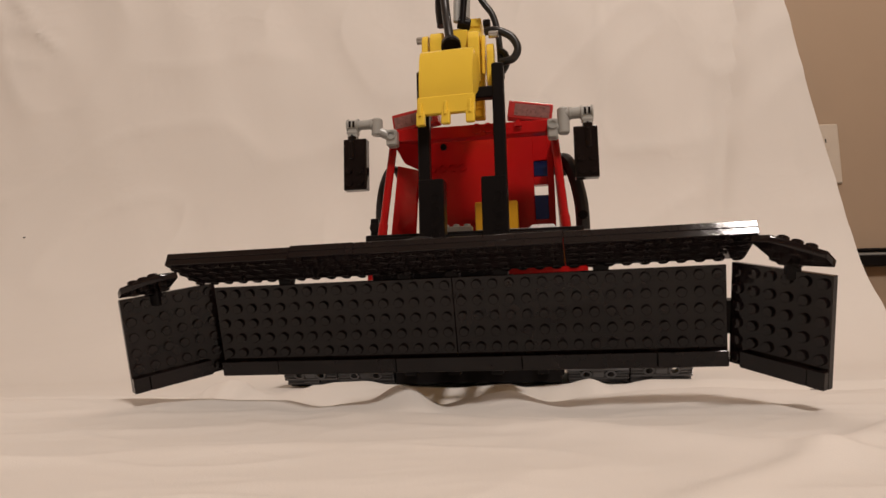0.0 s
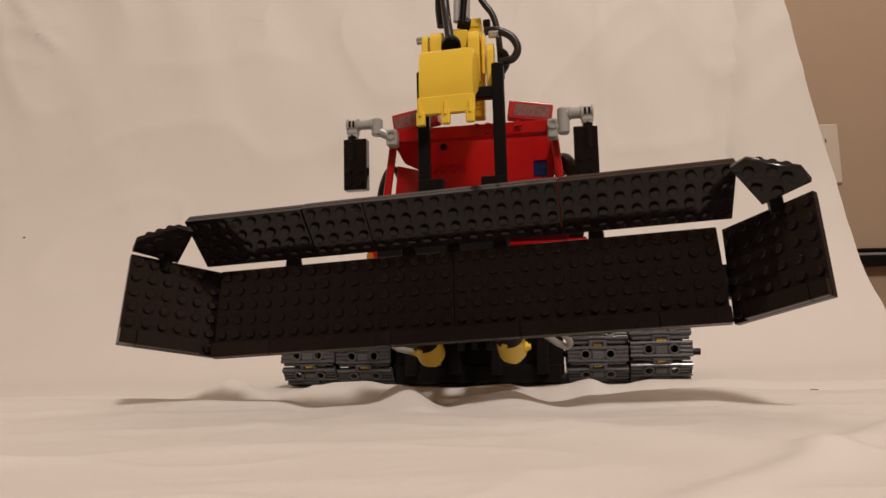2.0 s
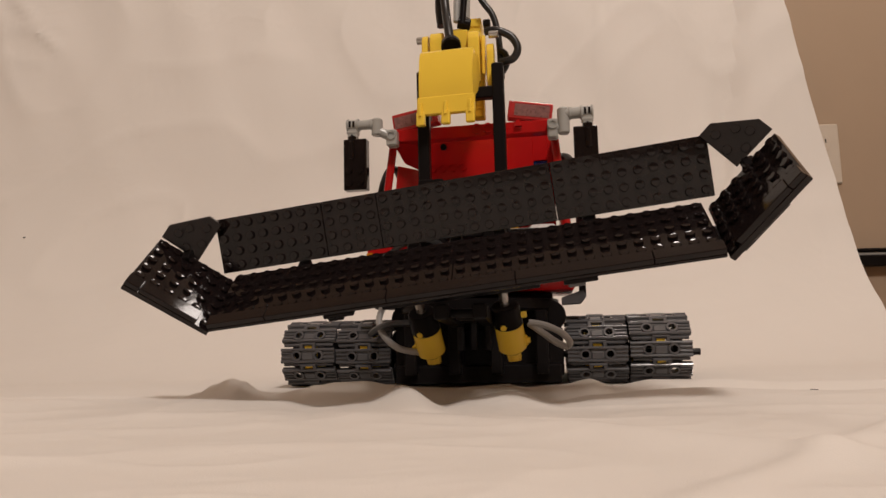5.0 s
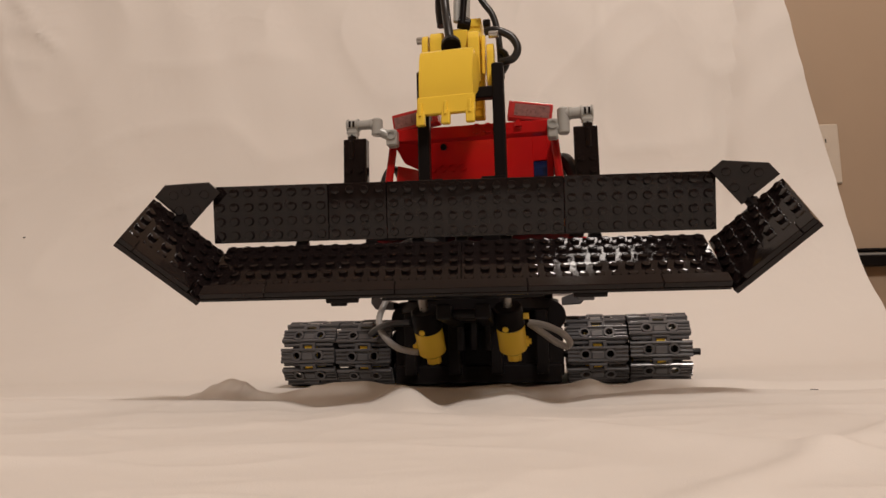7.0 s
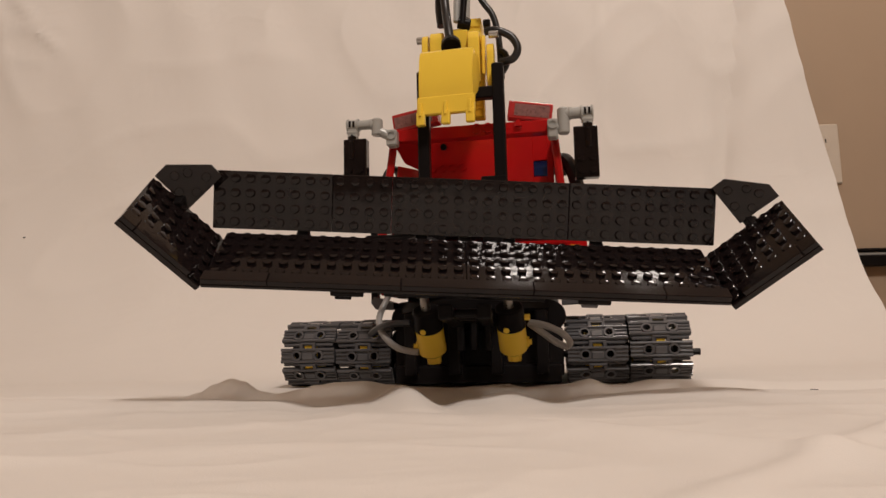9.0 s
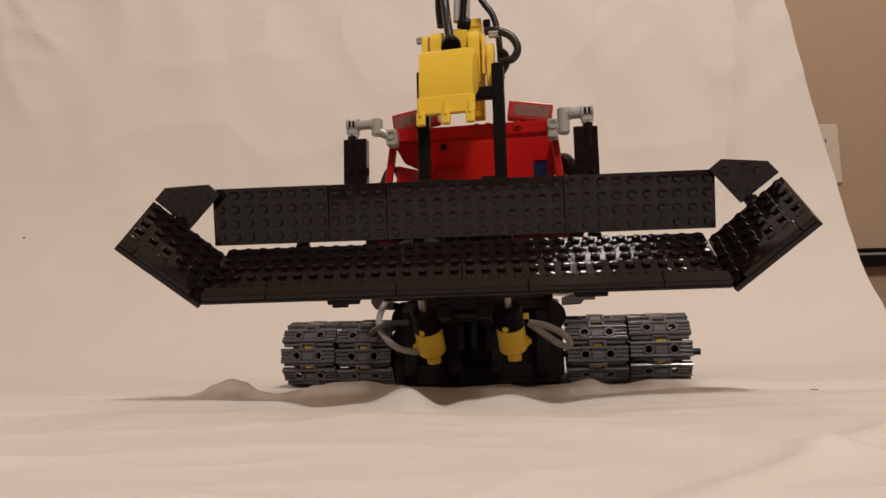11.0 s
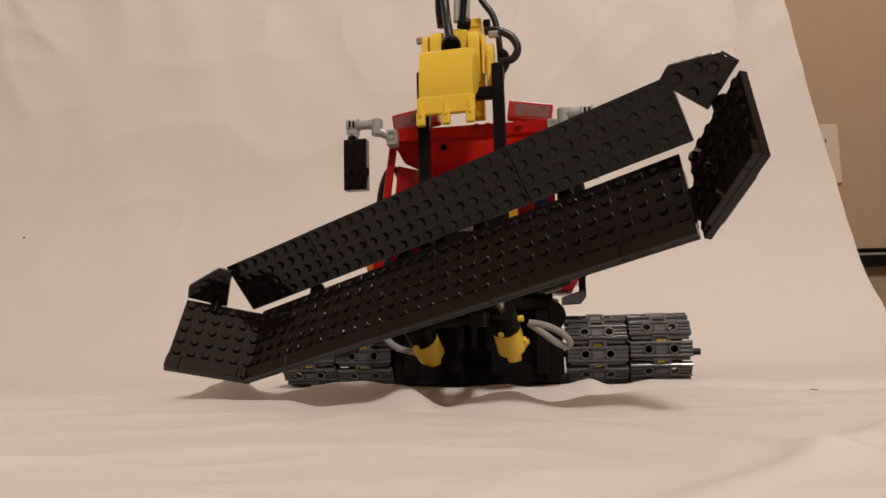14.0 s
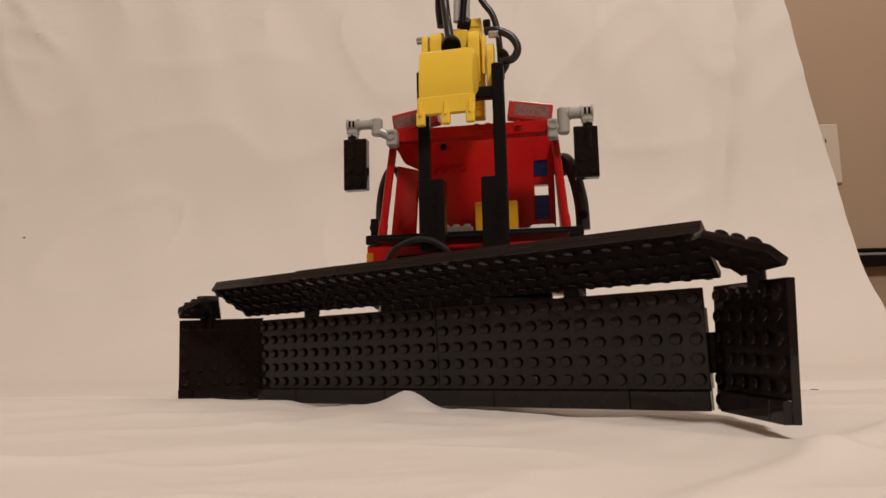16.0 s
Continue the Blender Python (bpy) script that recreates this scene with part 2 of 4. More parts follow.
def build_sheet():
    bm = bmesh.new()
    # the mesh is finer where the cloth lies near
    along = [-1.20 + 0.03 * k for k in range(43)] + [0.09 + 0.0018 * k for k in range(285)] + [0.605 + 0.009 * k for k in range(158)]
    across = [-1.5 + 0.03 * k for k in range(25)] + [-0.75 + 0.007 * k for k in range(50)] + [-0.40 + 0.0026 * k for k in range(270)] + [0.303 + 0.012 * k for k in range(9)]
    across = [(v + 1.5) / (0.40 + 1.5) for v in across]
    cols = len(across) - 1
    grid = []
    for j, s in enumerate(along):            # length along the cloth from the front
        line = []
        for i in range(cols + 1):
            u = across[i] / across[-1]
            # the floor runs back to y = 0.62, bends up round 0.3 m, then hangs
            r, y_b = 0.30, 0.64
            bend = r * radians(84)
            if s < y_b:
                y, z = s, 0.0
            elif s < y_b + bend:
                a = (s - y_b) / r
                y, z = y_b + r * math.sin(a), r * (1 - math.cos(a))
            else:
                k = s - y_b - bend
                y, z = y_b + r * math.sin(radians(84)) + k * math.cos(radians(84)), r * (1 - math.cos(radians(84))) + k * math.sin(radians(84))
            right = cloth_edge(s)
            x = -1.5 + u * 1.9
            x += (right - 0.4) * max(0.0, (x + 0.1) / 0.5) ** 1.5
            if s < y_b + 0.1:
                fade = min(1.0, (y_b + 0.1 - s) / 0.25)
                z += ground_height(x, y) * fade
            hang = max(0.0, min(1.0, (s - y_b) / 0.3))
            if hang:
                w = 0.006 * noise.noise((x * 3.5, s * 1.2, 1.0)) + 0.0038 * noise.noise((x * 13 + s * 4, s * 6, 3.0)) + 0.0034 * (1 - abs(noise.noise((x * 6 - s * 5, s * 5 + x * 2, 9.0)))) ** 8
                w += sum(ridge(x, z, *f) for f in HUNG_FOLDS)
                y -= w * hang
            if u > 0.9915:
                y -= 0.0050 * hang
            line.append(bm.verts.new((x, y, z)))
        grid.append(line)
    for a, b in zip(grid, grid[1:]):
        for i in range(cols):
            bm.faces.new((a[i], a[i + 1], b[i + 1], b[i]))
    ob = new("sheet", mesh_of(bm, "sheet", CLOTH, True))
    return tagged(ob, "white cotton sheet draped over table and hung as backdrop", "backdrop", kind="structure")


build_sheet()


def slab(name, x0, x1, y0, y1, z0, z1, mat, label, category):
    bm = bmesh.new()
    box(bm, x0, x1, y0, y1, z0, z1, 0)
    return tagged(part(name, bm, mat, smooth=False), label, category, kind="structure")


slab("wall_north", -2.5, 2.5, 1.42, 1.52, -0.9, 3.4, WALL, "tan painted room wall behind the hung sheet", "wall")
slab("floor", -2.5, 2.5, -6.0, 1.42, -0.95, -0.9, WALL, "plain room floor below the table", "floor")
slab("ceiling", -2.6, 2.6, -6.1, 1.52, 3.4, 3.5, CEIL, "plain cream room ceiling", "ceiling")
slab("wall_south", -2.6, 2.6, -6.1, -6.0, -0.95, 3.4, WALL, "tan painted room wall", "wall")
slab("wall_west", -2.6, -2.5, -6.0, 1.52, -0.95, 3.4, WALL, "tan painted room wall", "wall")
slab("wall_east", 2.5, 2.6, -6.0, 1.52, -0.95, 3.4, WALL, "tan painted room wall", "wall")
slab("table_top", -1.2, 0.8, -1.25, 0.66, -0.04, -0.012, WHITE, "table top hidden under the white sheet", "table")

def build_outlet():
    bm = bmesh.new()
    box(bm, -0.035, 0.035, -0.006, 0, -0.057, 0.057, 0.002)
    ob = part("wall_outlet", bm, PLATE)
    tagged(ob, "ivory double power outlet on the tan wall", "outlet")
    for dz in (0.020, -0.020):
        bm = bmesh.new()
        rod(bm, (0, -0.0055, dz), (0, -0.0085, dz), 0.0165, sides=24, chamfer=0.0006)
        face = part("socket_face", bm, PLATE, ob)
        for dx, h in ((-0.0065, 0.008), (0.0065, 0.0065)):
            bm = bmesh.new()
            box(bm, dx - 0.0011, dx + 0.0011, -0.0092, -0.0084, dz + 0.001 - h / 2 + 0.003, dz + 0.001 + h / 2 + 0.003, 0)
            part("slot", bm, SLOT, face, "dark slot")
        bm = bmesh.new()
        rod(bm, (0, -0.0084, dz - 0.008), (0, -0.0092, dz - 0.008), 0.0024, sides=10)
        part("slot", bm, SLOT, face, "dark slot")
    bm = bmesh.new()
    rod(bm, (0, -0.0055, 0), (0, -0.0075, 0), 0.003, sides=12)
    part("screw", bm, STEEL, ob)
    ob.matrix_basis = pose(0.802, 1.42, 0.390) @ Matrix.Diagonal((1.06, 1, 1.12, 1))
    return ob


build_outlet()


def build_rail():
    """Low dark rail along the wall, at the sheet's edge."""
    top = new("wall_rail")
    tagged(top, "dark rail with a pale strip along the tan wall", "rail")
    for name, z0, z1, mat, y in (("upper_bar", 0.180, 0.187, DARK, 1.395), ("pale_strip", 0.172, 0.180, LIGHT_GREY, 1.40), ("lower_bar", 0.150, 0.172, DARK, 1.39)):
        bm = bmesh.new()
        box(bm, 0.5, 2.2, y, 1.42, z0, z1, 0.002)
        part(name, bm, mat, top)
    return top


build_rail()

# a bit of lint on the sheet
bm = bmesh.new()
tube(bm, [(-0.0024, 0, 0.0003), (-0.001, 0.0005, 0.0005), (0.001, 0, 0.0005), (0.0024, 0.0004, 0.0003)], 0.0003, 6, 3)
tagged(part("lint", bm, LINT, m=pose(0.2035, 0.388, ground_height(0.2035, 0.388))), "dark scrap of lint lying on the sheet", "lint")

bm = bmesh.new()
tube(bm, [(-0.0013, 0, 0), (0, -0.0006, 0.0004), (0.0013, 0, 0.0002)], 0.0008, 6, 3)
tagged(part("lint", bm, LINT, m=pose(-0.561, 0.9135, 0.1799)), "tiny dark speck of lint stuck to the hung sheet", "lint")

# ---- the toy snow groomer ----
MACHINE = Matrix.Translation((0.0215, 0.4718, 0.0)) @ pose(0, 0, 0, 0, 0, -9.17)
groomer = new("snow_groomer")
groomer.matrix_basis = MACHINE
tagged(groomer, "red, yellow and black toy brick snow groomer standing on white sheet", "toy vehicle")


# tracks
def link_mesh():
    """One wide tread link: ridged body with two round holes, a hinge tab with its window above; its outside faces -y."""
    bm = bmesh.new()
    w = 0.0195
    for x0, x1 in ((-w, -0.0112), (-0.0048, 0.0048), (0.0112, w)):
        box(bm, x0, x1, -0.0012, 0.0014, -0.0050, 0.0050, 0.0003)
    for s in (-1, 1):
        x0, x1 = sorted((s * 0.0046, s * 0.0114))
        box(bm, x0, x1, -0.0012, 0.0014, 0.0030, 0.0050, 0.0003)
        box(bm, x0, x1, -0.0012, 0.0014, -0.0050, -0.0030, 0.0003)
        ring(bm, (s * 0.0080, 0.0014, 0), (0, -1, 0), 0.0024, 0.0037, 0.0038, 14)
        for z in (0.0040, 0.0014, -0.0014, -0.0040):
            x0, x1 = sorted((s * 0.0118, s * w))
            rod(bm, (x0, -0.0014, z), (x1, -0.0014, z), 0.0012 if abs(z) > 0.003 else 0.0008, sides=8)
        box(bm, s * 0.0046 - 0.0012, s * 0.0046 + 0.0012, -0.0018, 0.0014, 0.0040, 0.0088, 0.0004)
    for z in (0.0042, -0.0042):
        rod(bm, (-0.0120, -0.0014, z), (0.0120, -0.0014, z), 0.0010, sides=8)
    box(bm, -0.0058, 0.0058, -0.0018, 0.0010, 0.0076, 0.0090, 0.0004)
    box(bm, -0.0042, 0.0042, -0.0024, -0.0010, -0.0034, 0.0020, 0.0008)
    rod(bm, (-w * 0.92, 0.0012, -0.0062), (w * 0.92, 0.0012, -0.0062), 0.0013, sides=8)
    return mesh_of(bm, "link", GREY, True)


LINK = link_mesh()
R, ZC, RUN = 0.0205, 0.0285, 0.135      # sprocket, its height, length of the straight


def build_track(xc, phase, drop):
    bm = bmesh.new()
    for y in (R, R + RUN):
        for s in (-1, 1):
            rod(bm, (xc + s * 0.012 - 0.003, y, ZC), (xc + s * 0.012 + 0.003, y, ZC), R - 0.007, sides=20, chamfer=0.001)
    box(bm, xc - 0.004, xc + 0.004, 0.012, RUN + 0.03, ZC - 0.006, ZC + 0.006, 0.001)
    track = part("track", bm, DARK, groomer, "dark grey plastic crawler track round black wheels")
    track.location = (0, 0, drop)
    for y in (R, R + RUN):
        bm = bmesh.new()
        rod(bm, (xc - 0.0026, y, ZC), (xc + 0.0026, y, ZC), R + 0.0008, sides=24)
        part("sprocket", bm, YELLOW, track, "yellow drive sprocket")
    turn = math.pi * R
    total = 2 * RUN + 2 * turn
    n = round(total / 0.01375)
    for k in range(n):
        s = (k + phase) * total / n
        if s < turn:                       # round the front, from the top down
            a = s / R
            p, tilt = Vector((0, R - R * math.sin(a), ZC + R * math.cos(a))), a - math.pi / 2
        elif s < turn + RUN:
            p, tilt = Vector((0, R + s - turn, ZC - R)), math.pi / 2
        elif s < 2 * turn + RUN:
            a = (s - turn - RUN) / R
            p, tilt = Vector((0, R + RUN + R * math.sin(a), ZC - R * math.cos(a))), math.pi / 2 + a
        else:
            p, tilt = Vector((0, R + RUN - (s - 2 * turn - RUN), ZC + R)), -math.pi / 2
        ob = new("link", LINK)
        ob.parent = track
        ob.matrix_basis = Matrix.Translation((xc, p.y, p.z)) @ Matrix.Rotation(tilt, 4, "X")
    return track


for xc, ph, dz in ((-0.1200, 0.38, 0.0005), (-0.0797, 0.46, 0.0005), (0.0800, 0.52, 0.0), (0.1204, 0.342, 0.0)):
    build_track(xc, ph, dz)
bm = bmesh.new()
rod(bm, (-0.143, R, ZC - 0.003), (0.1485, R, ZC - 0.003), 0.0023, sides=8)
part("axle", bm, DARK, groomer)

# chassis between the tracks
bm = bmesh.new()
box(bm, -0.058, 0.058, 0.004, 0.17, 0.012, 0.044, 0.001)
part("chassis", bm, DARK, groomer, "black plastic chassis")
bm = bmesh.new()
box(bm, -0.056, 0.056, -0.004, 0.006, 0.008, 0.020, 0.001)
part("front_sill", bm, DARK, groomer)
bm = bmesh.new()
box(bm, -0.052, 0.052, 0.02, 0.15, 0.042, 0.068, 0.001)
part("gear_housing", bm, DARK, groomer)
for x in (-0.044, -0.014, 0.014, 0.044):
    bm = bmesh.new()
    box(bm, x - 0.004, x + 0.004, -0.012, 0.0035, 0.014, 0.056, 0.001)
    part("front_beam", bm, DARK, groomer)
for x in (-0.0085, 0.0005, 0.0095):
    bm = bmesh.new()
    box(bm, x - 0.0022, x + 0.0022, -0.020, -0.0125, 0.030, 0.05, 0.0008)
    part("linkage_lug", bm, DARK, groomer)
bm = bmesh.new()
rod(bm, (-0.002, 0.03, 0.056), (-0.002, 0.03, 0.064), 0.058, sides=40, chamfer=0.001)
part("turntable", bm, DARK, groomer)
for x in (0.05, -0.05):
    bm = bmesh.new()
    rod(bm, (x, 0.004, 0.052), (x, 0.012, 0.052), 0.0105, sides=24, chamfer=0.001)
    part("wheel", bm, DARK, groomer, "small black wheel")

# red hull under the cab
bm = bmesh.new()
box(bm, -0.074, 0.0762, -0.008, 0.12, 0.078, 0.1035, 0.0008)
part("hull", bm, RED, groomer)
bm = bmesh.new()
prism(bm, [(-0.071, -0.006, 0.0775), (0.071, -0.006, 0.0775), (0.066, 0.0, 0.069), (-0.066, 0.0, 0.069)], (0, 0.1, 0))
part("hull_skirt", bm, RED, groomer)
bm = bmesh.new()
box(bm, -0.052, 0.024, -0.0150, -0.0086, 0.0660, 0.0950, 0.0010)
box(bm, -0.040, 0.014, -0.0200, -0.0148, 0.0700, 0.0880, 0.0010)
for x in (-0.034, -0.018, -0.002, 0.010):
    rod(bm, (x, -0.0198, 0.079), (x, -0.0212, 0.079), 0.0033, sides=14, chamfer=0.0004)
part("linkage_mount", bm, DARK, groomer, "black mount of the blade linkage")
for x0, x1, mat in ((0.0645, 0.0715, AMBER), (-0.0735, -0.0690, AMBER)):
    bm = bmesh.new()
    box(bm, x0, x1, -0.012, -0.0084, 0.086, 0.098, 0.0006)
    part("indicator_lamp", bm, mat, groomer, "clear amber lamp block")
for s in (-1, 1):
    bm = bmesh.new()
    prism(bm, [(s * 0.058, 0.002, 0.0640), (s * 0.0725, 0.002, 0.0688), (s * 0.0745, 0.002, 0.0640), (s * 0.071, 0.002, 0.0595), (s * 0.058, 0.002, 0.0590)], (0, 0.016, 0))
    part("step_bracket", bm, GREY, groomer, "grey step bracket")
    bm = bmesh.new()
    x0, x1 = sorted((s * 0.0700, s * 0.0745))
    box(bm, x0, x1, 0.003, 0.012, 0.064, 0.0785, 0.0005)
    part("step_hanger", bm, DARK, groomer)
bm = bmesh.new()
box(bm, -0.0745, 0.0745, -0.010, 0.12, 0.1042, 0.1105, 0.0006)
part("deck", bm, DARK, groomer, "black deck plate")
bm = bmesh.new()
for i in range(3):
    stud(bm, (-0.024 + i * STUD, 0.030, 0.1195), (0, 0, 1))
box(bm, -0.028, -0.004, 0.026, 0.034, 0.1110, 0.1194, 0.0004)
part("grey_brick", bm, LIGHT_GREY, groomer)
bm = bmesh.new()
box(bm, 0.0, 0.044, 0.020, 0.034, 0.1110, 0.1150, 0.0004)
part("grey_plate", bm, LIGHT_GREY, groomer)
bm = bmesh.new()
prism(bm, [(0.036, 0.006, 0.1110), (0.058, 0.006, 0.1110), (0.055, 0.012, 0.1160), (0.040, 0.012, 0.1160)], (0, 0.018, 0))
part("white_tile", bm, WHITE, groomer)
# yellow seat; the shade inside the cab is in its darker colour
bm = bmesh.new()
box(bm, -0.003, 0.029, 0.040, 0.052, 0.1110, 0.139, 0.0006)
part("seat", bm, DARKENED_YELLOW, groomer, "yellow seat block, darkened for the cab's shade")

# cab: pillars, roof beam, back and side walls
for a, b in (((-0.0668, 0.006, 0.1108), (-0.0585, 0.012, 0.180)), ((0.0636, 0.006, 0.1108), (0.0578, 0.012, 0.180))):
    bm = bmesh.new()
    rod(bm, a, b, 0.0029, sides=12)
    d = (Vector(b) - Vector(a)).normalized()
    rod(bm, a, Vector(a) + d * 0.010, 0.0034, sides=12, chamfer=0.0004)
    for k in (0.9, 0.94):
        p = Vector(a).lerp(Vector(b), k)
        ring(bm, p + Vector((0, -0.0024, 0)), (0, -1, 0), 0.0010, 0.0017, 0.0008, 8)
    part("pillar", bm, RED, groomer)
bm = bmesh.new()
box(bm, -0.056, 0.056, 0.004, 0.014, 0.1795, 0.1885, 0.0006)
for x in (0.004, 0.012, 0.020):
    ring(bm, (x, 0.0042, 0.1850), (0, -1, 0), 0.0024, 0.0036, 0.0022, 14)
for x in (0.030, 0.0475):
    box(bm, x, x + 0.0004, 0.0032, 0.0042, 0.1797, 0.1883, 0)
prism(bm, [(0.0305, 0.0036, 0.1842), (0.0360, 0.0036, 0.1842), (0.0345, 0.0036, 0.1890), (0.0320, 0.0036, 0.1890)], (0, -0.0026, 0))
part("roof", bm, RED, groomer)
bm = bmesh.new()
prism(bm, [(-0.0547, 0.006, 0.1884), (-0.0396, 0.006, 0.1899), (-0.0429, 0.030, 0.1638), (-0.0523, 0.020, 0.1673), (-0.0562, 0.008, 0.1764)], (0.001, 0.003, 0))
part("roof_cheek", bm, RED, groomer)
bm = bmesh.new()
rod(bm, (-0.0286, 0.0590, 0.1880), (-0.0286, 0.0568, 0.1880), 0.0026, sides=14)
part("peg_hole", bm, DARK, groomer, "dark peg hole")
bm = bmesh.new()
box(bm, -0.0446, 0.0415, 0.058, 0.066, 0.1108, 0.196, 0.0006)
for z0, z1 in ((0.1108, 0.1265), (0.1535, 0.1600), (0.1725, 0.196)):
    box(bm, 0.0413, 0.0522, 0.0582, 0.0658, z0, z1, 0.0004)
box(bm, 0.0520, 0.0570, 0.058, 0.066, 0.1108, 0.196, 0.0006)
for i in range(4):
    ring(bm, (-0.038 + i * STUD, 0.0582, 0.171), (0, -1, 0), 0.0024, 0.0034, 0.0012, 12)
part("back_wall", bm, RED, groomer)
bm = bmesh.new()
prism(bm, [(0.0600, 0.016, 0.1108), (0.0600, 0.068, 0.1108), (0.0560, 0.068, 0.1885), (0.0560, 0.014, 0.1885)], (0.0016, 0, 0))
part("side_wall", bm, RED, groomer)
bm = bmesh.new()
prism(bm, [(-0.0635, 0.020, 0.1136), (-0.0474, 0.028, 0.1139), (-0.0438, 0.028, 0.1638), (-0.0575, 0.020, 0.1659)], (0.001, 0.003, 0))
part("door_panel", bm, RED, groomer)
bm = bmesh.new()
box(bm, -0.047, -0.036, 0.03, 0.034, 0.148, 0.151, 0.0004)
part("latch_bar", bm, RED, groomer)
# clear blocks in the back wall; one opening between them stays free
for z0, z1 in ((0.1266, 0.1455), (0.1601, 0.1724)):
    bm = bmesh.new()
    box(bm, 0.0414, 0.0521, 0.0590, 0.0650, z0, z1, 0.0004)
    part("window_block", bm, BLUE, groomer, "clear blue block")
bm = bmesh.new()
box(bm, 0.0, 0.0312, 0.0, 0.010, 0.0, 0.0125, 0.0006)
beacon_r = part("light_bar", bm, CLEAR_RED, groomer, "clear red lamp bar with a silver sticker", pose(0.0257, 0.004, 0.1921, 0, 8.5, 4))
bm = bmesh.new()
box(bm, 0.0045, 0.0292, -0.0004, -0.0001, 0.002, 0.0105, 0)
part("sticker", bm, DECAL, beacon_r)
bm = bmesh.new()
box(bm, -0.034, 0.0, 0.0, 0.010, 0.0, 0.013, 0.0006)
beacon_l = part("light_bar", bm, CLEAR_RED, groomer, "clear red lamp bar with a silver sticker", pose(-0.0235, 0.004, 0.1925, 0, -8, -6))
bm = bmesh.new()
box(bm, -0.0325, -0.004, -0.0004, -0.0001, 0.002, 0.0105, 0)
part("sticker", bm, DECAL, beacon_l)


# mirrors on jointed grey arms
def build_mirror(s, x0, x1, z0, z1, ax, az, ex, lo, hi, bx0, bx1, bz0, bz1, r):
    """s: side; the block x0..x1, z0..z1 hangs from an arm whose end is at ax, az, its elbow at ex from lo to hi, its socket bx0..bx1, bz0..bz1."""
    y = -0.001
    bm = bmesh.new()
    box(bm, bx0, bx1, -0.003, 0.006, bz0, bz1, 0.0012)
    ring(bm, ((bx0 + bx1) / 2, -0.0031, bz1 - 0.0042), (0, -1, 0), 0.0022, 0.0034, 0.0010, 14)
    mid = (bz0 + bz1) / 2
    rod(bm, ((bx0 + bx1) / 2, 0.001, mid + 0.001), (ex, y, lo + 0.004), 0.0034, sides=16, chamfer=0.0005)
    rod(bm, (ex, y, lo), (ex, y, hi), 0.0041, sides=18, chamfer=0.0010)
    rod(bm, (ex, y, az), (ax, y, az), r, sides=16)
    rod(bm, (ex + s * 0.0035, y, az), (ex + s * 0.0052, y, az), r + 0.0006, sides=16, chamfer=0.0003)
    rod(bm, (ax - s * 0.0046, y, az), (ax - s * 0.0032, y, az), 0.0049, sides=18, chamfer=0.0003)
    rod(bm, (ax - s * 0.0034, y, az), (ax + s * 0.0034, y, az), 0.0041, sides=18)
    rod(bm, (ax + s * 0.0028, y, az), (ax + s * 0.0042, y, az), 0.0049, sides=18, chamfer=0.0003)
    box(bm, ax - 0.0034, ax + 0.0034, -0.0042, 0.0022, z1 - 0.001, az - 0.0030, 0.0006)
    box(bm, ax - 0.0040, ax + 0.0040, -0.0046, 0.0026, az - 0.0066, az - 0.0046, 0.0004)
    arm = part("mirror_arm", bm, LIGHT_GREY, groomer, "grey jointed mirror arm")
    bm = bmesh.new()
    box(bm, ax - 0.0022, ax - 0.0006, y - 0.0043, y - 0.0034, az - 0.0022, az + 0.0024, 0.0002)
    box(bm, ax + 0.0006, ax + 0.0022, y - 0.0043, y - 0.0034, az - 0.0022, az + 0.0024, 0.0002)
    box(bm, ax - 0.0007, ax + 0.0007, -0.0045, -0.0038, z1 + 0.0005, az - 0.0072, 0.0002)
    part("slot", bm, DARK, arm, "dark slot")
    bm = bmesh.new()
    box(bm, x0, x1, -0.006, 0.002, z0, z1 - 0.0002, 0.0006)
    for k in (0.14, 0.38):
        for dx in (0.26, 0.74):
            stud(bm, (x0 + (x1 - x0) * dx, -0.0059, z0 + (z1 - z0) * k), (0, -1, 0))
    part("mirror", bm, BLACK, arm, "black mirror block")
    bm = bmesh.new()
    rod(bm, (ax, -0.0046, z1 - 0.0150), (ax, -0.0046, z1 - 0.0015), 0.0028, sides=14, chamfer=0.0006)
    rod(bm, (ax, -0.002, z1 - 0.001), (ax, -0.002, z1 + 0.0025), 0.0037, sides=14, chamfer=0.0004)
    part("clip", bm, BLACK, arm)


build_mirror(-1, -0.0912, -0.0743, 0.1441, 0.1813, -0.0853, 0.1923, -0.0674, 0.1835, 0.1962, -0.0606, -0.0527, 0.1752, 0.1873, 0.0034)
build_mirror(1, 0.0707, 0.0868, 0.1436, 0.1794, 0.0806, 0.1900, 0.0645, 0.1757, 0.1942, 0.0534, 0.0606, 0.1733, 0.1870, 0.0040)

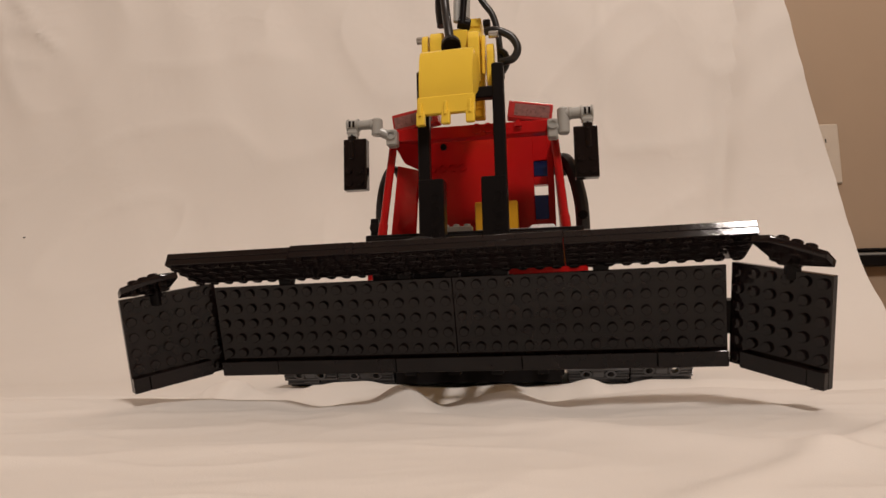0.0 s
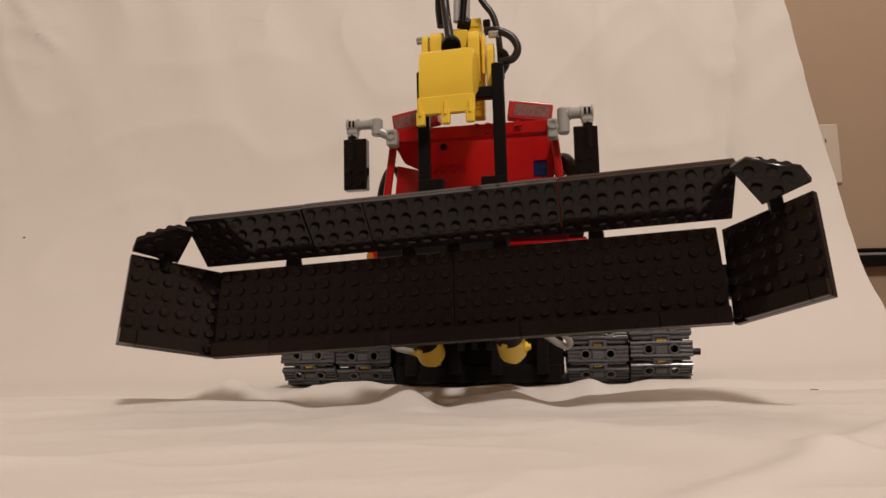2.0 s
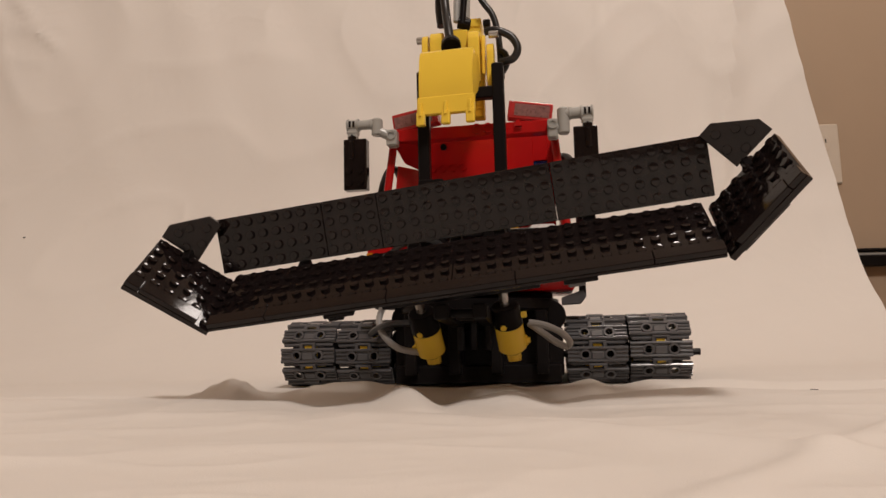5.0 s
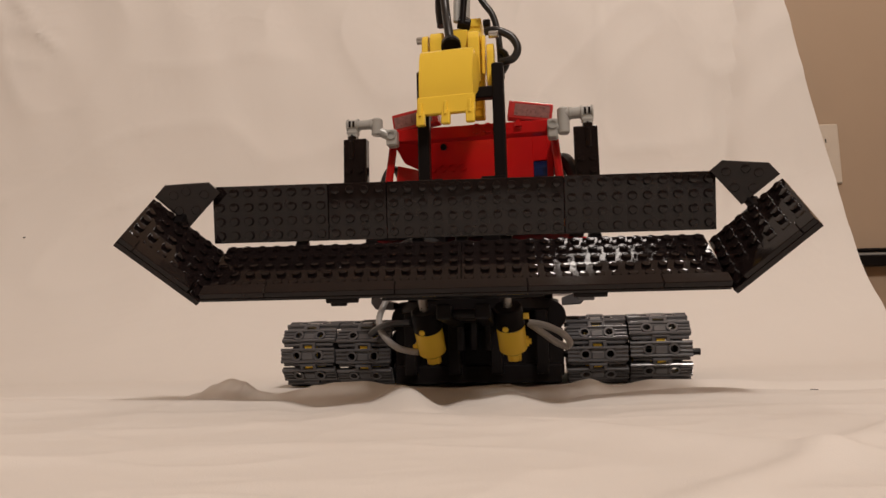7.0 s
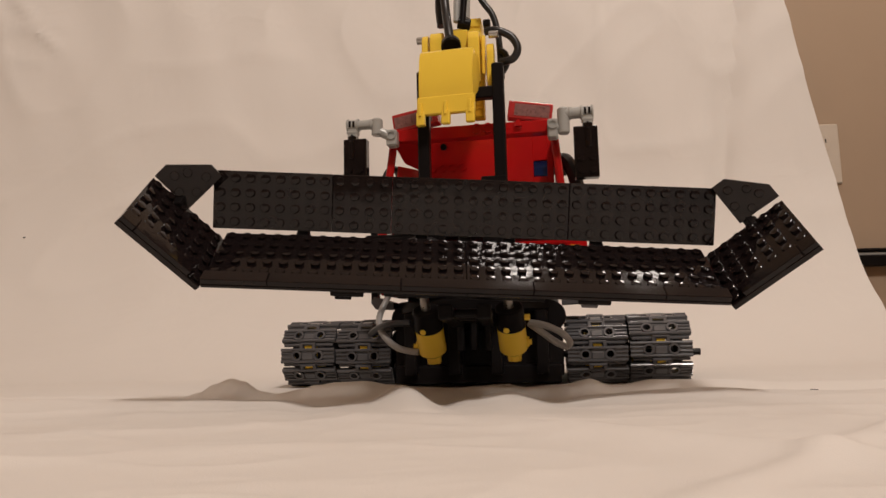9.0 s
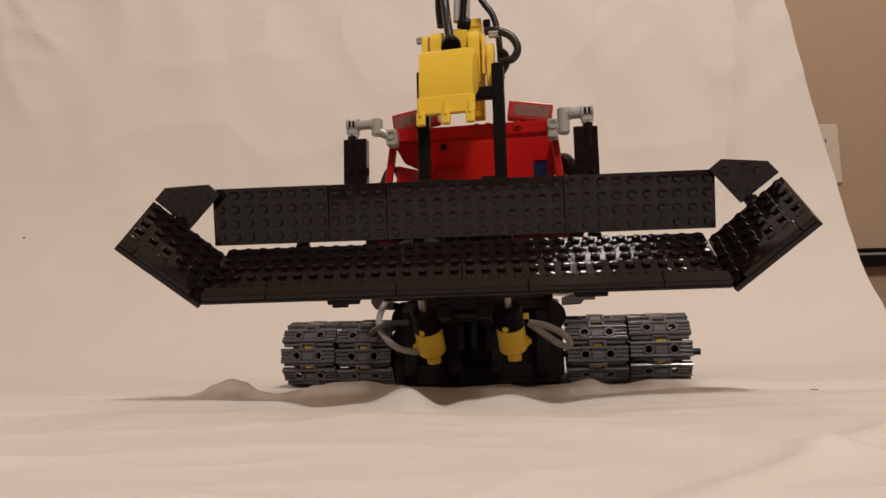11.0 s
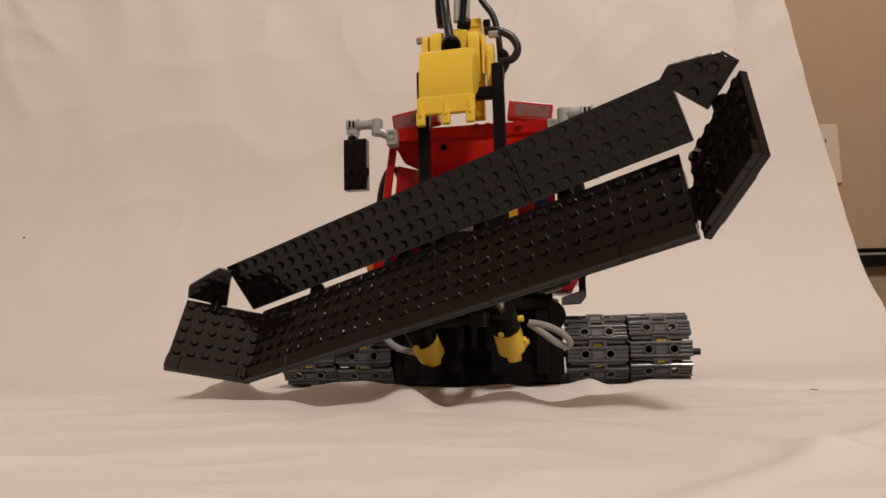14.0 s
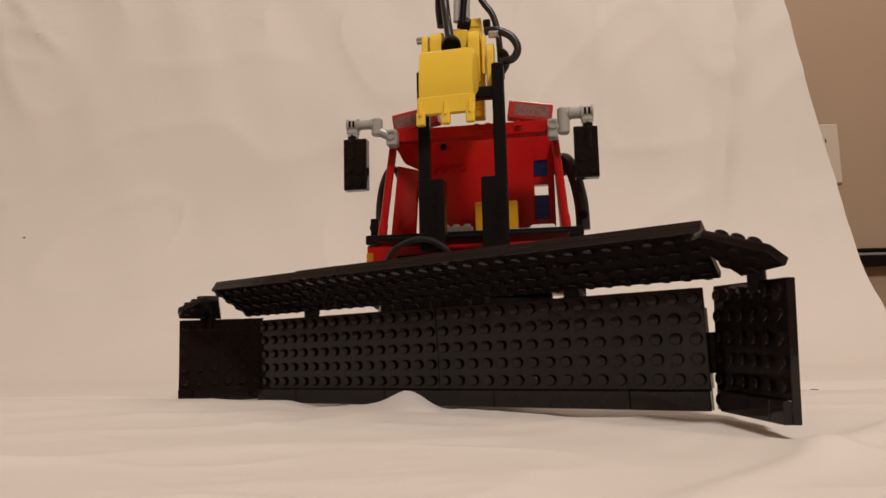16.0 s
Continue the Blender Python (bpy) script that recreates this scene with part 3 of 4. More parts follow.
# side hoses behind the pillars
for pts, r in (([(-0.073, 0.03, 0.112), (-0.0745, 0.03, 0.130), (-0.073, 0.032, 0.150), (-0.068, 0.034, 0.165), (-0.062, 0.036, 0.166), (-0.058, 0.04, 0.155)], 0.0029),
               ([(0.0755, 0.022, 0.112), (0.0750, 0.022, 0.130), (0.0720, 0.024, 0.148), (0.0675, 0.026, 0.161), (0.0630, 0.030, 0.165), (0.0610, 0.034, 0.155)], 0.0050)):
    bm = bmesh.new()
    tube(bm, pts, r)
    part("side_hose", bm, HOSE, groomer, "curved black hose")
for x, z in ((-0.0755, 0.118), (0.0755, 0.120)):
    bm = bmesh.new()
    box(bm, x - 0.003, x + 0.003, 0.018, 0.026, z - 0.0075, z + 0.009, 0.0008)
    rod(bm, (x, 0.0185, z + 0.002), (x, 0.0165, z + 0.002), 0.0034, sides=12, chamfer=0.0005)
    part("hose_clip", bm, DARK, groomer)

# black uprights in front of the cab, and the folded digger arm that they carry
YB = -0.043
for x, top in ((-0.0252, 0.211), (0.0235, 0.213)):
    bm = bmesh.new()
    box(bm, x - 0.0038, x + 0.0038, YB - 0.004, YB + 0.004, 0.100, top, 0.0009)
    part("upright", bm, DARK, groomer, "black upright beam")
for x0, x1 in ((-0.0288, -0.0125), (0.0112, 0.0273)):
    bm = bmesh.new()
    box(bm, x0, x1, YB - 0.0062, YB + 0.006, 0.094, 0.139, 0.0007)
    for k in range(4):
        ring(bm, ((x0 + x1) / 2 + 0.002, YB - 0.0060, 0.103 + k * STUD), (0, -1, 0), 0.0024, 0.0034, 0.0006, 12)
    part("upright_foot", bm, DARK, groomer, "thick black foot of the upright")
for z in (0.1945,):
    bm = bmesh.new()
    box(bm, 0.004, 0.022, YB - 0.003, YB + 0.004, z - 0.0038, z + 0.0038, 0.0008)
    part("cross_bar", bm, DARK, groomer)
bm = bmesh.new()
box(bm, -0.058, 0.064, -0.046, -0.0105, 0.1015, 0.1036, 0.0005)
part("front_shelf", bm, DARK, groomer)
bm = bmesh.new()
tube(bm, [(-0.052, -0.045, 0.086), (-0.044, -0.049, 0.0955), (-0.030, -0.052, 0.1005), (-0.018, -0.052, 0.0985), (-0.008, -0.050, 0.090)], 0.0019)
part("front_hose", bm, HOSE, groomer, "black hose arched over the hull")


def build_digger_arm():
    bm = bmesh.new()
    # core between the plates, and the boom behind it
    box(bm, -0.0120, 0.0165, -0.046, -0.034, 0.192, 0.2285, 0.0008)
    box(bm, -0.0090, 0.0060, -0.0500, -0.046, 0.2170, 0.2320, 0.0008)
    box(bm, -0.008, 0.0135, -0.030, 0.010, 0.2200, 0.2420, 0.0010)
    box(bm, 0.0045, 0.0135, -0.031, -0.012, 0.2415, 0.2480, 0.0008)
    for k in (0, 1):
        rod(bm, (-0.002 + 0.010 * k, -0.0462, 0.2075), (-0.002 + 0.010 * k, -0.0475, 0.2075), 0.0034, sides=16, chamfer=0.0003)
    arm = part("digger_arm", bm, YELLOW, groomer, "folded yellow digger arm", pose(-0.0025, 0.018, 0.0115))
    # cheek plates with rounded heads
    for x0, x1, lo, hi, y0, y1 in ((-0.0243, -0.0203, 0.2080, 0.2296, -0.056, -0.040), (-0.0192, -0.0105, 0.2040, 0.2316, -0.054, -0.040),
                                   (0.0068, 0.0142, 0.1925, 0.2290, -0.058, -0.044), (0.0152, 0.0176, 0.1990, 0.2280, -0.052, -0.040), (0.0187, 0.0232, 0.1895, 0.2205, -0.056, -0.040)):
        bm = bmesh.new()
        ym, rr = (y0 + y1) / 2, (y1 - y0) / 2
        rim = [(x0, ym - rr * math.cos(math.pi * k / 8), hi - rr + rr * math.sin(math.pi * k / 8)) for k in range(9)]
        prism(bm, [(x0, y0, lo), *rim, (x0, y1, lo + 0.004)], (x1 - x0, 0, 0), 0.0005)
        for k in range(2):
            ring(bm, (x0, ym, lo + 0.007 + 0.009 * k), (-1, 0, 0), 0.0024, 0.0034, 0.0006, 12)
        part("cheek_plate", bm, YELLOW, arm)
    for x0, x1 in ((-0.0285, -0.020), (0.020, 0.0265)):
        bm = bmesh.new()
        rod(bm, (x0, -0.050, 0.2265), (x1, -0.050, 0.2265), 0.0025, sides=12, chamfer=0.0004)
        part("pin", bm, STEEL, arm, "bare metal pin")
    # yellow beam in the same darkened colour as the seat
    bm = bmesh.new()
    box(bm, 0.0075, 0.0150, -0.040, -0.032, 0.1735, 0.198, 0.0008)
    for k in range(3):
        ring(bm, (0.0112, -0.0399, 0.1775 + k * STUD), (0, -1, 0), 0.0024, 0.0034, 0.0008, 12)
    part("arm_beam", bm, DARKENED_YELLOW, arm, "darkened yellow beam with peg holes")
    # bucket: curved back, two cheeks, three teeth
    bm = bmesh.new()
    prof = [(-0.070, 0.2195), (-0.0722, 0.2180), (-0.0738, 0.2120), (-0.0745, 0.2000), (-0.0738, 0.1880), (-0.0722, 0.1850)]
    x0, x1 = -0.0170, 0.0155
    outer = [[bm.verts.new((x0 if k == 0 else x1, y, z)) for k in (0, 1)] for y, z in prof]
    inner = [[bm.verts.new((x0 + 0.001 if k == 0 else x1 - 0.001, y + 0.0025, z - 0.0008)) for k in (0, 1)] for y, z in prof]
    for a, b in zip(outer, outer[1:]):
        bm.faces.new((a[0], a[1], b[1], b[0]))
    for a, b in zip(inner, inner[1:]):
        bm.faces.new((a[0], b[0], b[1], a[1]))
    bm.faces.new((outer[0][0], inner[0][0], inner[0][1], outer[0][1]))
    bm.faces.new((outer[-1][0], outer[-1][1], inner[-1][1], inner[-1][0]))
    for s, x in ((0, x0), (1, x1)):
        d = (0.0022 if s == 0 else -0.0022, 0, 0)
        prism(bm, [(x, -0.070, 0.2192), (x, -0.0735, 0.212), (x, -0.0742, 0.200), (x, -0.073, 0.186), (x, -0.058, 0.196), (x, -0.052, 0.206), (x, -0.056, 0.2185)], d)
    box(bm, x0 - 0.0012, x1 + 0.0012, -0.0745, -0.0705, 0.1790, 0.1900, 0.0006)
    for x in (x0 + 0.0012, x0 + 0.0165, x1 - 0.0012):
        box(bm, x - 0.0026, x + 0.0026, -0.0755, -0.0720, 0.1725, 0.1810, 0.0006)
        box(bm, x - 0.0009, x + 0.0009, -0.0765, -0.0735, 0.1780, 0.1860, 0.0003)
    part("bucket", bm, YELLOW, arm, "yellow digger bucket with three teeth", Matrix.Translation((-0.0046, -0.078, 0.1835)) @ pose(0, 0, 0, 0, 1.2, -7) @ Matrix.Diagonal((1.06, 1.0, 1.05, 1)) @ Matrix.Translation((0, 0.073, -0.196)))
    bm = bmesh.new()
    rod(bm, (-0.0032, -0.0640, 0.2140), (-0.0042, -0.0590, 0.2185), 0.0066, sides=16, chamfer=0.001)
    part("hose_boot", bm, DARK, arm)
    # hoses
    for pts, r in (([(-0.0035, -0.062, 0.2165), (-0.0058, -0.058, 0.2301), (-0.0085, -0.050, 0.248), (-0.0108, -0.046, 0.280)], 0.0030),
                   ([(-0.013, -0.040, 0.240), (-0.0145, -0.038, 0.256), (-0.013, -0.036, 0.275), (-0.009, -0.034, 0.29)], 0.0030),
                   ([(0.0175, -0.046, 0.2305), (0.0250, -0.048, 0.2300), (0.0345, -0.048, 0.2250), (0.0388, -0.048, 0.2165), (0.0355, -0.048, 0.2095), (0.0270, -0.046, 0.2085)], 0.0026),
                   ([(0.0270, -0.038, 0.2000), (0.0262, -0.038, 0.2238), (0.0248, -0.038, 0.2360), (0.0218, -0.038, 0.2464), (0.0150, -0.038, 0.2572), (0.008, -0.036, 0.275)], 0.0022),
                   ([(0.0255, -0.040, 0.2200), (0.0300, -0.040, 0.2165), (0.0310, -0.040, 0.2100), (0.0280, -0.040, 0.2040)], 0.0021)):
        bm = bmesh.new()
        tube(bm, pts, r, 12)
        part("hose", bm, HOSE, arm, "black rubber hose")
    bm = bmesh.new()
    rod(bm, (0.002, -0.034, 0.246), (0.003, -0.03, 0.29), 0.0042, sides=14)
    rod(bm, (-0.003, -0.036, 0.244), (-0.002, -0.033, 0.29), 0.0022, sides=10)
    part("pump_rod", bm, LIGHT_GREY, arm, "pale grey cylinder rod")
    bm = bmesh.new()
    box(bm, 0.0155, 0.0205, -0.040, -0.034, 0.2375, 0.2425, 0.0008)
    part("valve_block", bm, DARK, arm, "black valve block")
    bm = bmesh.new()
    rod(bm, (0.0015, -0.040, 0.240), (0.0055, -0.036, 0.29), 0.0022, sides=12)
    rod(bm, (-0.002, -0.038, 0.2425), (0.0065, -0.036, 0.2410), 0.0040, sides=14, chamfer=0.0006)
    part("rod_clamp", bm, DARK, arm)


build_digger_arm()

def turned(a, b, c, d):
    """A turn from its quaternion."""
    return Matrix(((1-2*(c*c+d*d), 2*(b*c-a*d), 2*(b*d+a*c)), (2*(b*c+a*d), 1-2*(b*b+d*d), 2*(c*d-a*b)), (2*(b*d-a*c), 2*(c*d+a*b), 1-2*(b*b+c*c)))).to_4x4()


# ---- the plough blade, keyed against the machine ----
bm = bmesh.new()
box(bm, -0.075, 0.075, 0.0049, 0.0108, 0.026, 0.034, 0.0006)
box(bm, -0.042, 0.042, 0.0106, 0.0186, 0.020, 0.034, 0.0006)
box(bm, -0.044, 0.021, 0.0110, 0.0150, 0.0340, 0.0600, 0.0006)
for x in (-0.036, -0.020, -0.004, 0.012):
    rod(bm, (x, 0.0108, 0.048), (x, 0.0098, 0.048), 0.0030, sides=12, chamfer=0.0003)
for x in (-0.072, -0.028, 0.028, 0.072):
    box(bm, x - 0.004, x + 0.004, 0.0048, 0.0107, 0.016, 0.046, 0.0006)
for x in (-0.058, 0.062):
    box(bm, x - 0.008, x + 0.008, 0.0019, 0.0045, 0.0, 0.0075, 0.0005)
blade = part("blade", bm, DARK, groomer, "wide black plough blade of studded plates, tilting and lifting")

# two wide plates, with a second layer behind
for x0 in (-0.128, 0.0):
    bm = bmesh.new()
    plate(bm, x0, 0.0, 16, 6, True, skip={(i, 0) for i in range(16)}, depth=0.0018)
    part("blade_plate", bm, BLACK, blade)
x = -0.128
for n in (4, 8, 8, 8, 4):
    bm = bmesh.new()
    tile(bm, x, 0.0, n)
    part("edge_tile", bm, BLACK, blade)
    x += n * STUD
x = -0.128
for n in (8, 8, 8, 8):
    bm = bmesh.new()
    plate(bm, x, 0.008, n, 4, False, y=0.0019)
    part("backing_plate", bm, BLACK, blade)
    x += n * STUD
# wings
WING_L = Matrix.Translation((-0.1290, 0.0029, 0.0017)) @ turned(0.9117, -0.0318, -0.0023, 0.4096)
WING_R = Matrix.Translation((0.1287, 0.0025, 0.0003)) @ turned(0.9082, -0.0315, 0.0126, -0.4173)
for m, x0, stud_col, small, long in ((WING_L, -0.048, 5, -0.048, -0.040), (WING_R, 0.0, 0, 0.040, 0.008)):
    bm = bmesh.new()
    plate(bm, x0, 0.0, 6, 6, True, skip={(i, 0) for i in range(6) if i != stud_col})
    part("wing_plate", bm, BLACK, blade, "angled end wing plate", m)
    bm = bmesh.new()
    tile(bm, small, 0.0, 1)
    part("edge_tile", bm, BLACK, blade, "", m)
    bm = bmesh.new()
    tile(bm, long, 0.0, 4)
    part("edge_tile", bm, BLACK, blade, "", m)
    if small > 0:
        bm = bmesh.new()
        box(bm, 0.005, 0.033, 0.0033, 0.0068, 0.0050, 0.040, 0.00025)
        part("backing_plate", bm, BLACK, blade, "", m)
# top flap, curled forward
def eased(bm):
    """The upper edge, slanted out of square to keep the bulbs' glint off it."""
    for v in bm.verts:
        if v.co.z > 0.0300:
            v.co.z -= v.co.y * 0.17


FLAP = Matrix.Translation((-0.0003, -0.0009, 0.0508)) @ Matrix.Rotation(1.0229, 4, "X")
x, PITCH = -0.1360, 0.0080
for n, lean in ((8, 1.3), (4, -0.2), (12, 0.1), (10, 0.8)):      # each plate sits at a slightly different lean
    m = FLAP @ pose(0, 0, 0, lean)
    bm = bmesh.new()
    box(bm, x + 0.0001, x + n * PITCH - 0.0001, 0, 0.0032, 0.0, 0.0312, 0.00025)
    for i in range(n):
        for j in range(4):
            stud(bm, (x + (i + 0.5) * PITCH, 0.0001, (j + 0.5) * 0.0078), (0, -1, 0))
    eased(bm)
    part("flap_plate", bm, BLACK, blade, "", m)
    bm = bmesh.new()
    box(bm, x + 0.0001, x + n * PITCH - 0.0001, 0.0033, 0.0064, 0.008, 0.0312, 0.00025)
    eased(bm)
    part("flap_backing", bm, BLACK, blade, "", m)
    x += n * PITCH
# corner wedges between flap and wings
for pts in ([(-0.1299, -0.0276, 0.0600), (-0.1351, -0.0336, 0.0605), (-0.1568, -0.0353, 0.0549), (-0.1621, -0.0305, 0.0516), (-0.1470, -0.0125, 0.0501)],
            [(0.1313, -0.0294, 0.0636), (0.1370, -0.0348, 0.0643), (0.1580, -0.0363, 0.0567), (0.1626, -0.0320, 0.0519), (0.1458, -0.0157, 0.0502)]):
    pts = [Vector(p) for p in pts]
    n = ((pts[2] - pts[0]).cross(pts[4] - pts[0])).normalized()
    if n.y > 0 or n.z > 0:
        n = -n
    bm = bmesh.new()
    prism(bm, pts, -n * 0.0032, 0.0002)
    c = sum(pts, Vector()) / 5
    for w in ((0.62, 0.1, 0.1, 0.1, 0.08), (0.12, 0.1, 0.25, 0.43, 0.10), (0.13, 0.3, 0.34, 0.13, 0.10), (0.3, 0.06, 0.06, 0.06, 0.52), (0.06, 0.05, 0.05, 0.34, 0.5)):
        q = sum((p * k for p, k in zip(pts, w)), Vector())
        q -= n * (q - pts[0]).dot(n)
        stud(bm, q - n * 0.0001, n)
    for k in (0.1, 0.5, 0.9):                # knobs on the upper side, along the outer edge
        q = pts[1].lerp(pts[2], k) * 0.62 + c * 0.38
        q -= n * ((q - pts[0]).dot(n) + 0.0031)
        rod(bm, q, q - n * 0.0018, 0.0025, sides=12, chamfer=0.0003)
    part("corner_wedge", bm, BLACK, blade, "cut-corner wedge plate")
# hinges across the gaps
for x in (-0.088, -0.024, 0.0, 0.024, 0.072):
    bm = bmesh.new()
    box(bm, x - 0.0035, x + 0.0035, 0.0008, 0.0060, 0.044, 0.055, 0.0005)
    rod(bm, (x - 0.0038, 0.004, 0.050), (x + 0.0038, 0.004, 0.050), 0.0024, sides=10)
    part("hinge", bm, DARK, blade)
for s in (-1, 1):
    bm = bmesh.new()
    rod(bm, (s * 0.1300, 0.006, 0.014), (s * 0.1300, 0.006, 0.030), 0.0026, sides=10)
    box(bm, s * 0.1265 - 0.003, s * 0.1265 + 0.003, 0.0036, 0.0064, 0.014, 0.030, 0.0005)
    part("hinge", bm, DARK, blade)
    bm = bmesh.new()
    box(bm, s * 0.1510 - 0.003, s * 0.1510 + 0.003, -0.0195, -0.0150, 0.044, 0.0530, 0.0005)
    part("hinge", bm, DARK, blade)
    bm = bmesh.new()
    box(bm, s * 0.060 - 0.004, s * 0.060 + 0.004, 0.0044, 0.0066, 0.0005, 0.006, 0.0004)
    part("bracket", bm, GREY if s > 0 else DARK, blade)


# ---- lift arm and two pneumatic cylinders between machine and blade ----
def build_cylinder(side):
    """Barrel along +z from its foot pivot, with a port to the side."""
    bm = bmesh.new()
    rod(bm, (0, 0, 0.0075), (0, 0, 0.0245), 0.0088, sides=20, chamfer=0.0008)
    rod(bm, (0, 0, 0.0006), (0, 0, 0.0050), 0.0044, sides=18)
    rod(bm, (0, 0, 0.0048), (0, 0, 0.0078), 0.0046, 0.0082, sides=18)
    rod(bm, (-0.004, 0, 0.0022), (0.004, 0, 0.0022), 0.0036, sides=14, chamfer=0.0005)
    rod(bm, (side * 0.007, 0, 0.012), (side * 0.0115, 0, 0.012), 0.0018, sides=10)
    x0, x1 = sorted((side * 0.006, side * 0.010))
    box(bm, x0, x1, -0.002, 0.002, 0.0095, 0.0150, 0.0004)
    barrel = part("cylinder", bm, YELLOW, groomer, "yellow pneumatic cylinder")
    bm = bmesh.new()
    rod(bm, (0, 0, 0.0240), (0, 0, 0.038), 0.0091, 0.0086, sides=20, chamfer=0.0008)
    part("cap", bm, DARK, barrel, "black end cap")
    bm = bmesh.new()
    rod(bm, (-0.0022, -0.0060, 0.0268), (-0.0022, -0.0093, 0.0268), 0.0019, sides=12, chamfer=0.0003)
    part("mark", bm, YELLOW, barrel)
    if side > 0:
        bm = bmesh.new()
        rod(bm, (0.0075, 0, 0.030), (0.0120, 0, 0.030), 0.0020, sides=12, chamfer=0.0003)
        part("port", bm, YELLOW, barrel)
    return barrel


def build_piston():
    bm = bmesh.new()
    rod(bm, (0, 0, -0.035), (0, 0, 0.0), 0.0029, sides=14)
    rod(bm, (-0.004, 0, 0), (0.004, 0, 0), 0.0042, sides=14, chamfer=0.0005)
    return part("piston_rod", bm, STEEL, groomer, "metal piston rod")


FEET = [Vector((-0.0233, -0.034, 0.0243)), Vector((0.0275, -0.034, 0.0253))]
cylinders = [build_cylinder(-1), build_cylinder(1)]
pistons = [build_piston(), build_piston()]
bm = bmesh.new()
for s in (-1, 1):
    box(bm, s * 0.010 - 0.0038, s * 0.010 + 0.0038, -0.004, 0.004, -0.006, 0.098, 0.0008)
for z in (0.02, 0.05, 0.08):
    rod(bm, (-0.014, 0, z), (0.014, 0, z), 0.0026, sides=10)
lift_arm = part("lift_arm", bm, DARK, groomer, "black lift arm")
ARM_FOOT, ARM_HEAD = Vector((0, -0.022, 0.050)), Vector((0, 0.020, 0.012))

# air hoses of the cylinders
for pts, mat in (([(-0.0565, -0.0150, 0.0694), (-0.0609, -0.0200, 0.0587), (-0.0609, -0.0280, 0.0504), (-0.0561, -0.0340, 0.0412), (-0.0451, -0.0400, 0.0332), (-0.0317, -0.0420, 0.0306)], GREY_HOSE),
                 ([(0.0371, -0.0400, 0.0475), (0.0470, -0.0400, 0.0455), (0.0571, -0.0400, 0.0405), (0.0616, -0.0360, 0.0348), (0.0595, -0.0300, 0.0319)], GREY_HOSE),
                 ([(0.0370, -0.0380, 0.0472), (0.0458, -0.0400, 0.0407), (0.0534, -0.0380, 0.0350), (0.0595, -0.0320, 0.0320)], GREY_HOSE),
                 ([(-0.0689, -0.0200, 0.0424), (-0.0616, -0.0300, 0.0460), (-0.0508, -0.0400, 0.0486), (-0.0371, -0.0420, 0.0490)], HOSE)):
    bm = bmesh.new()
    tube(bm, pts, 0.0021)
    part("air_hose", bm, mat, groomer, "thin air hose")

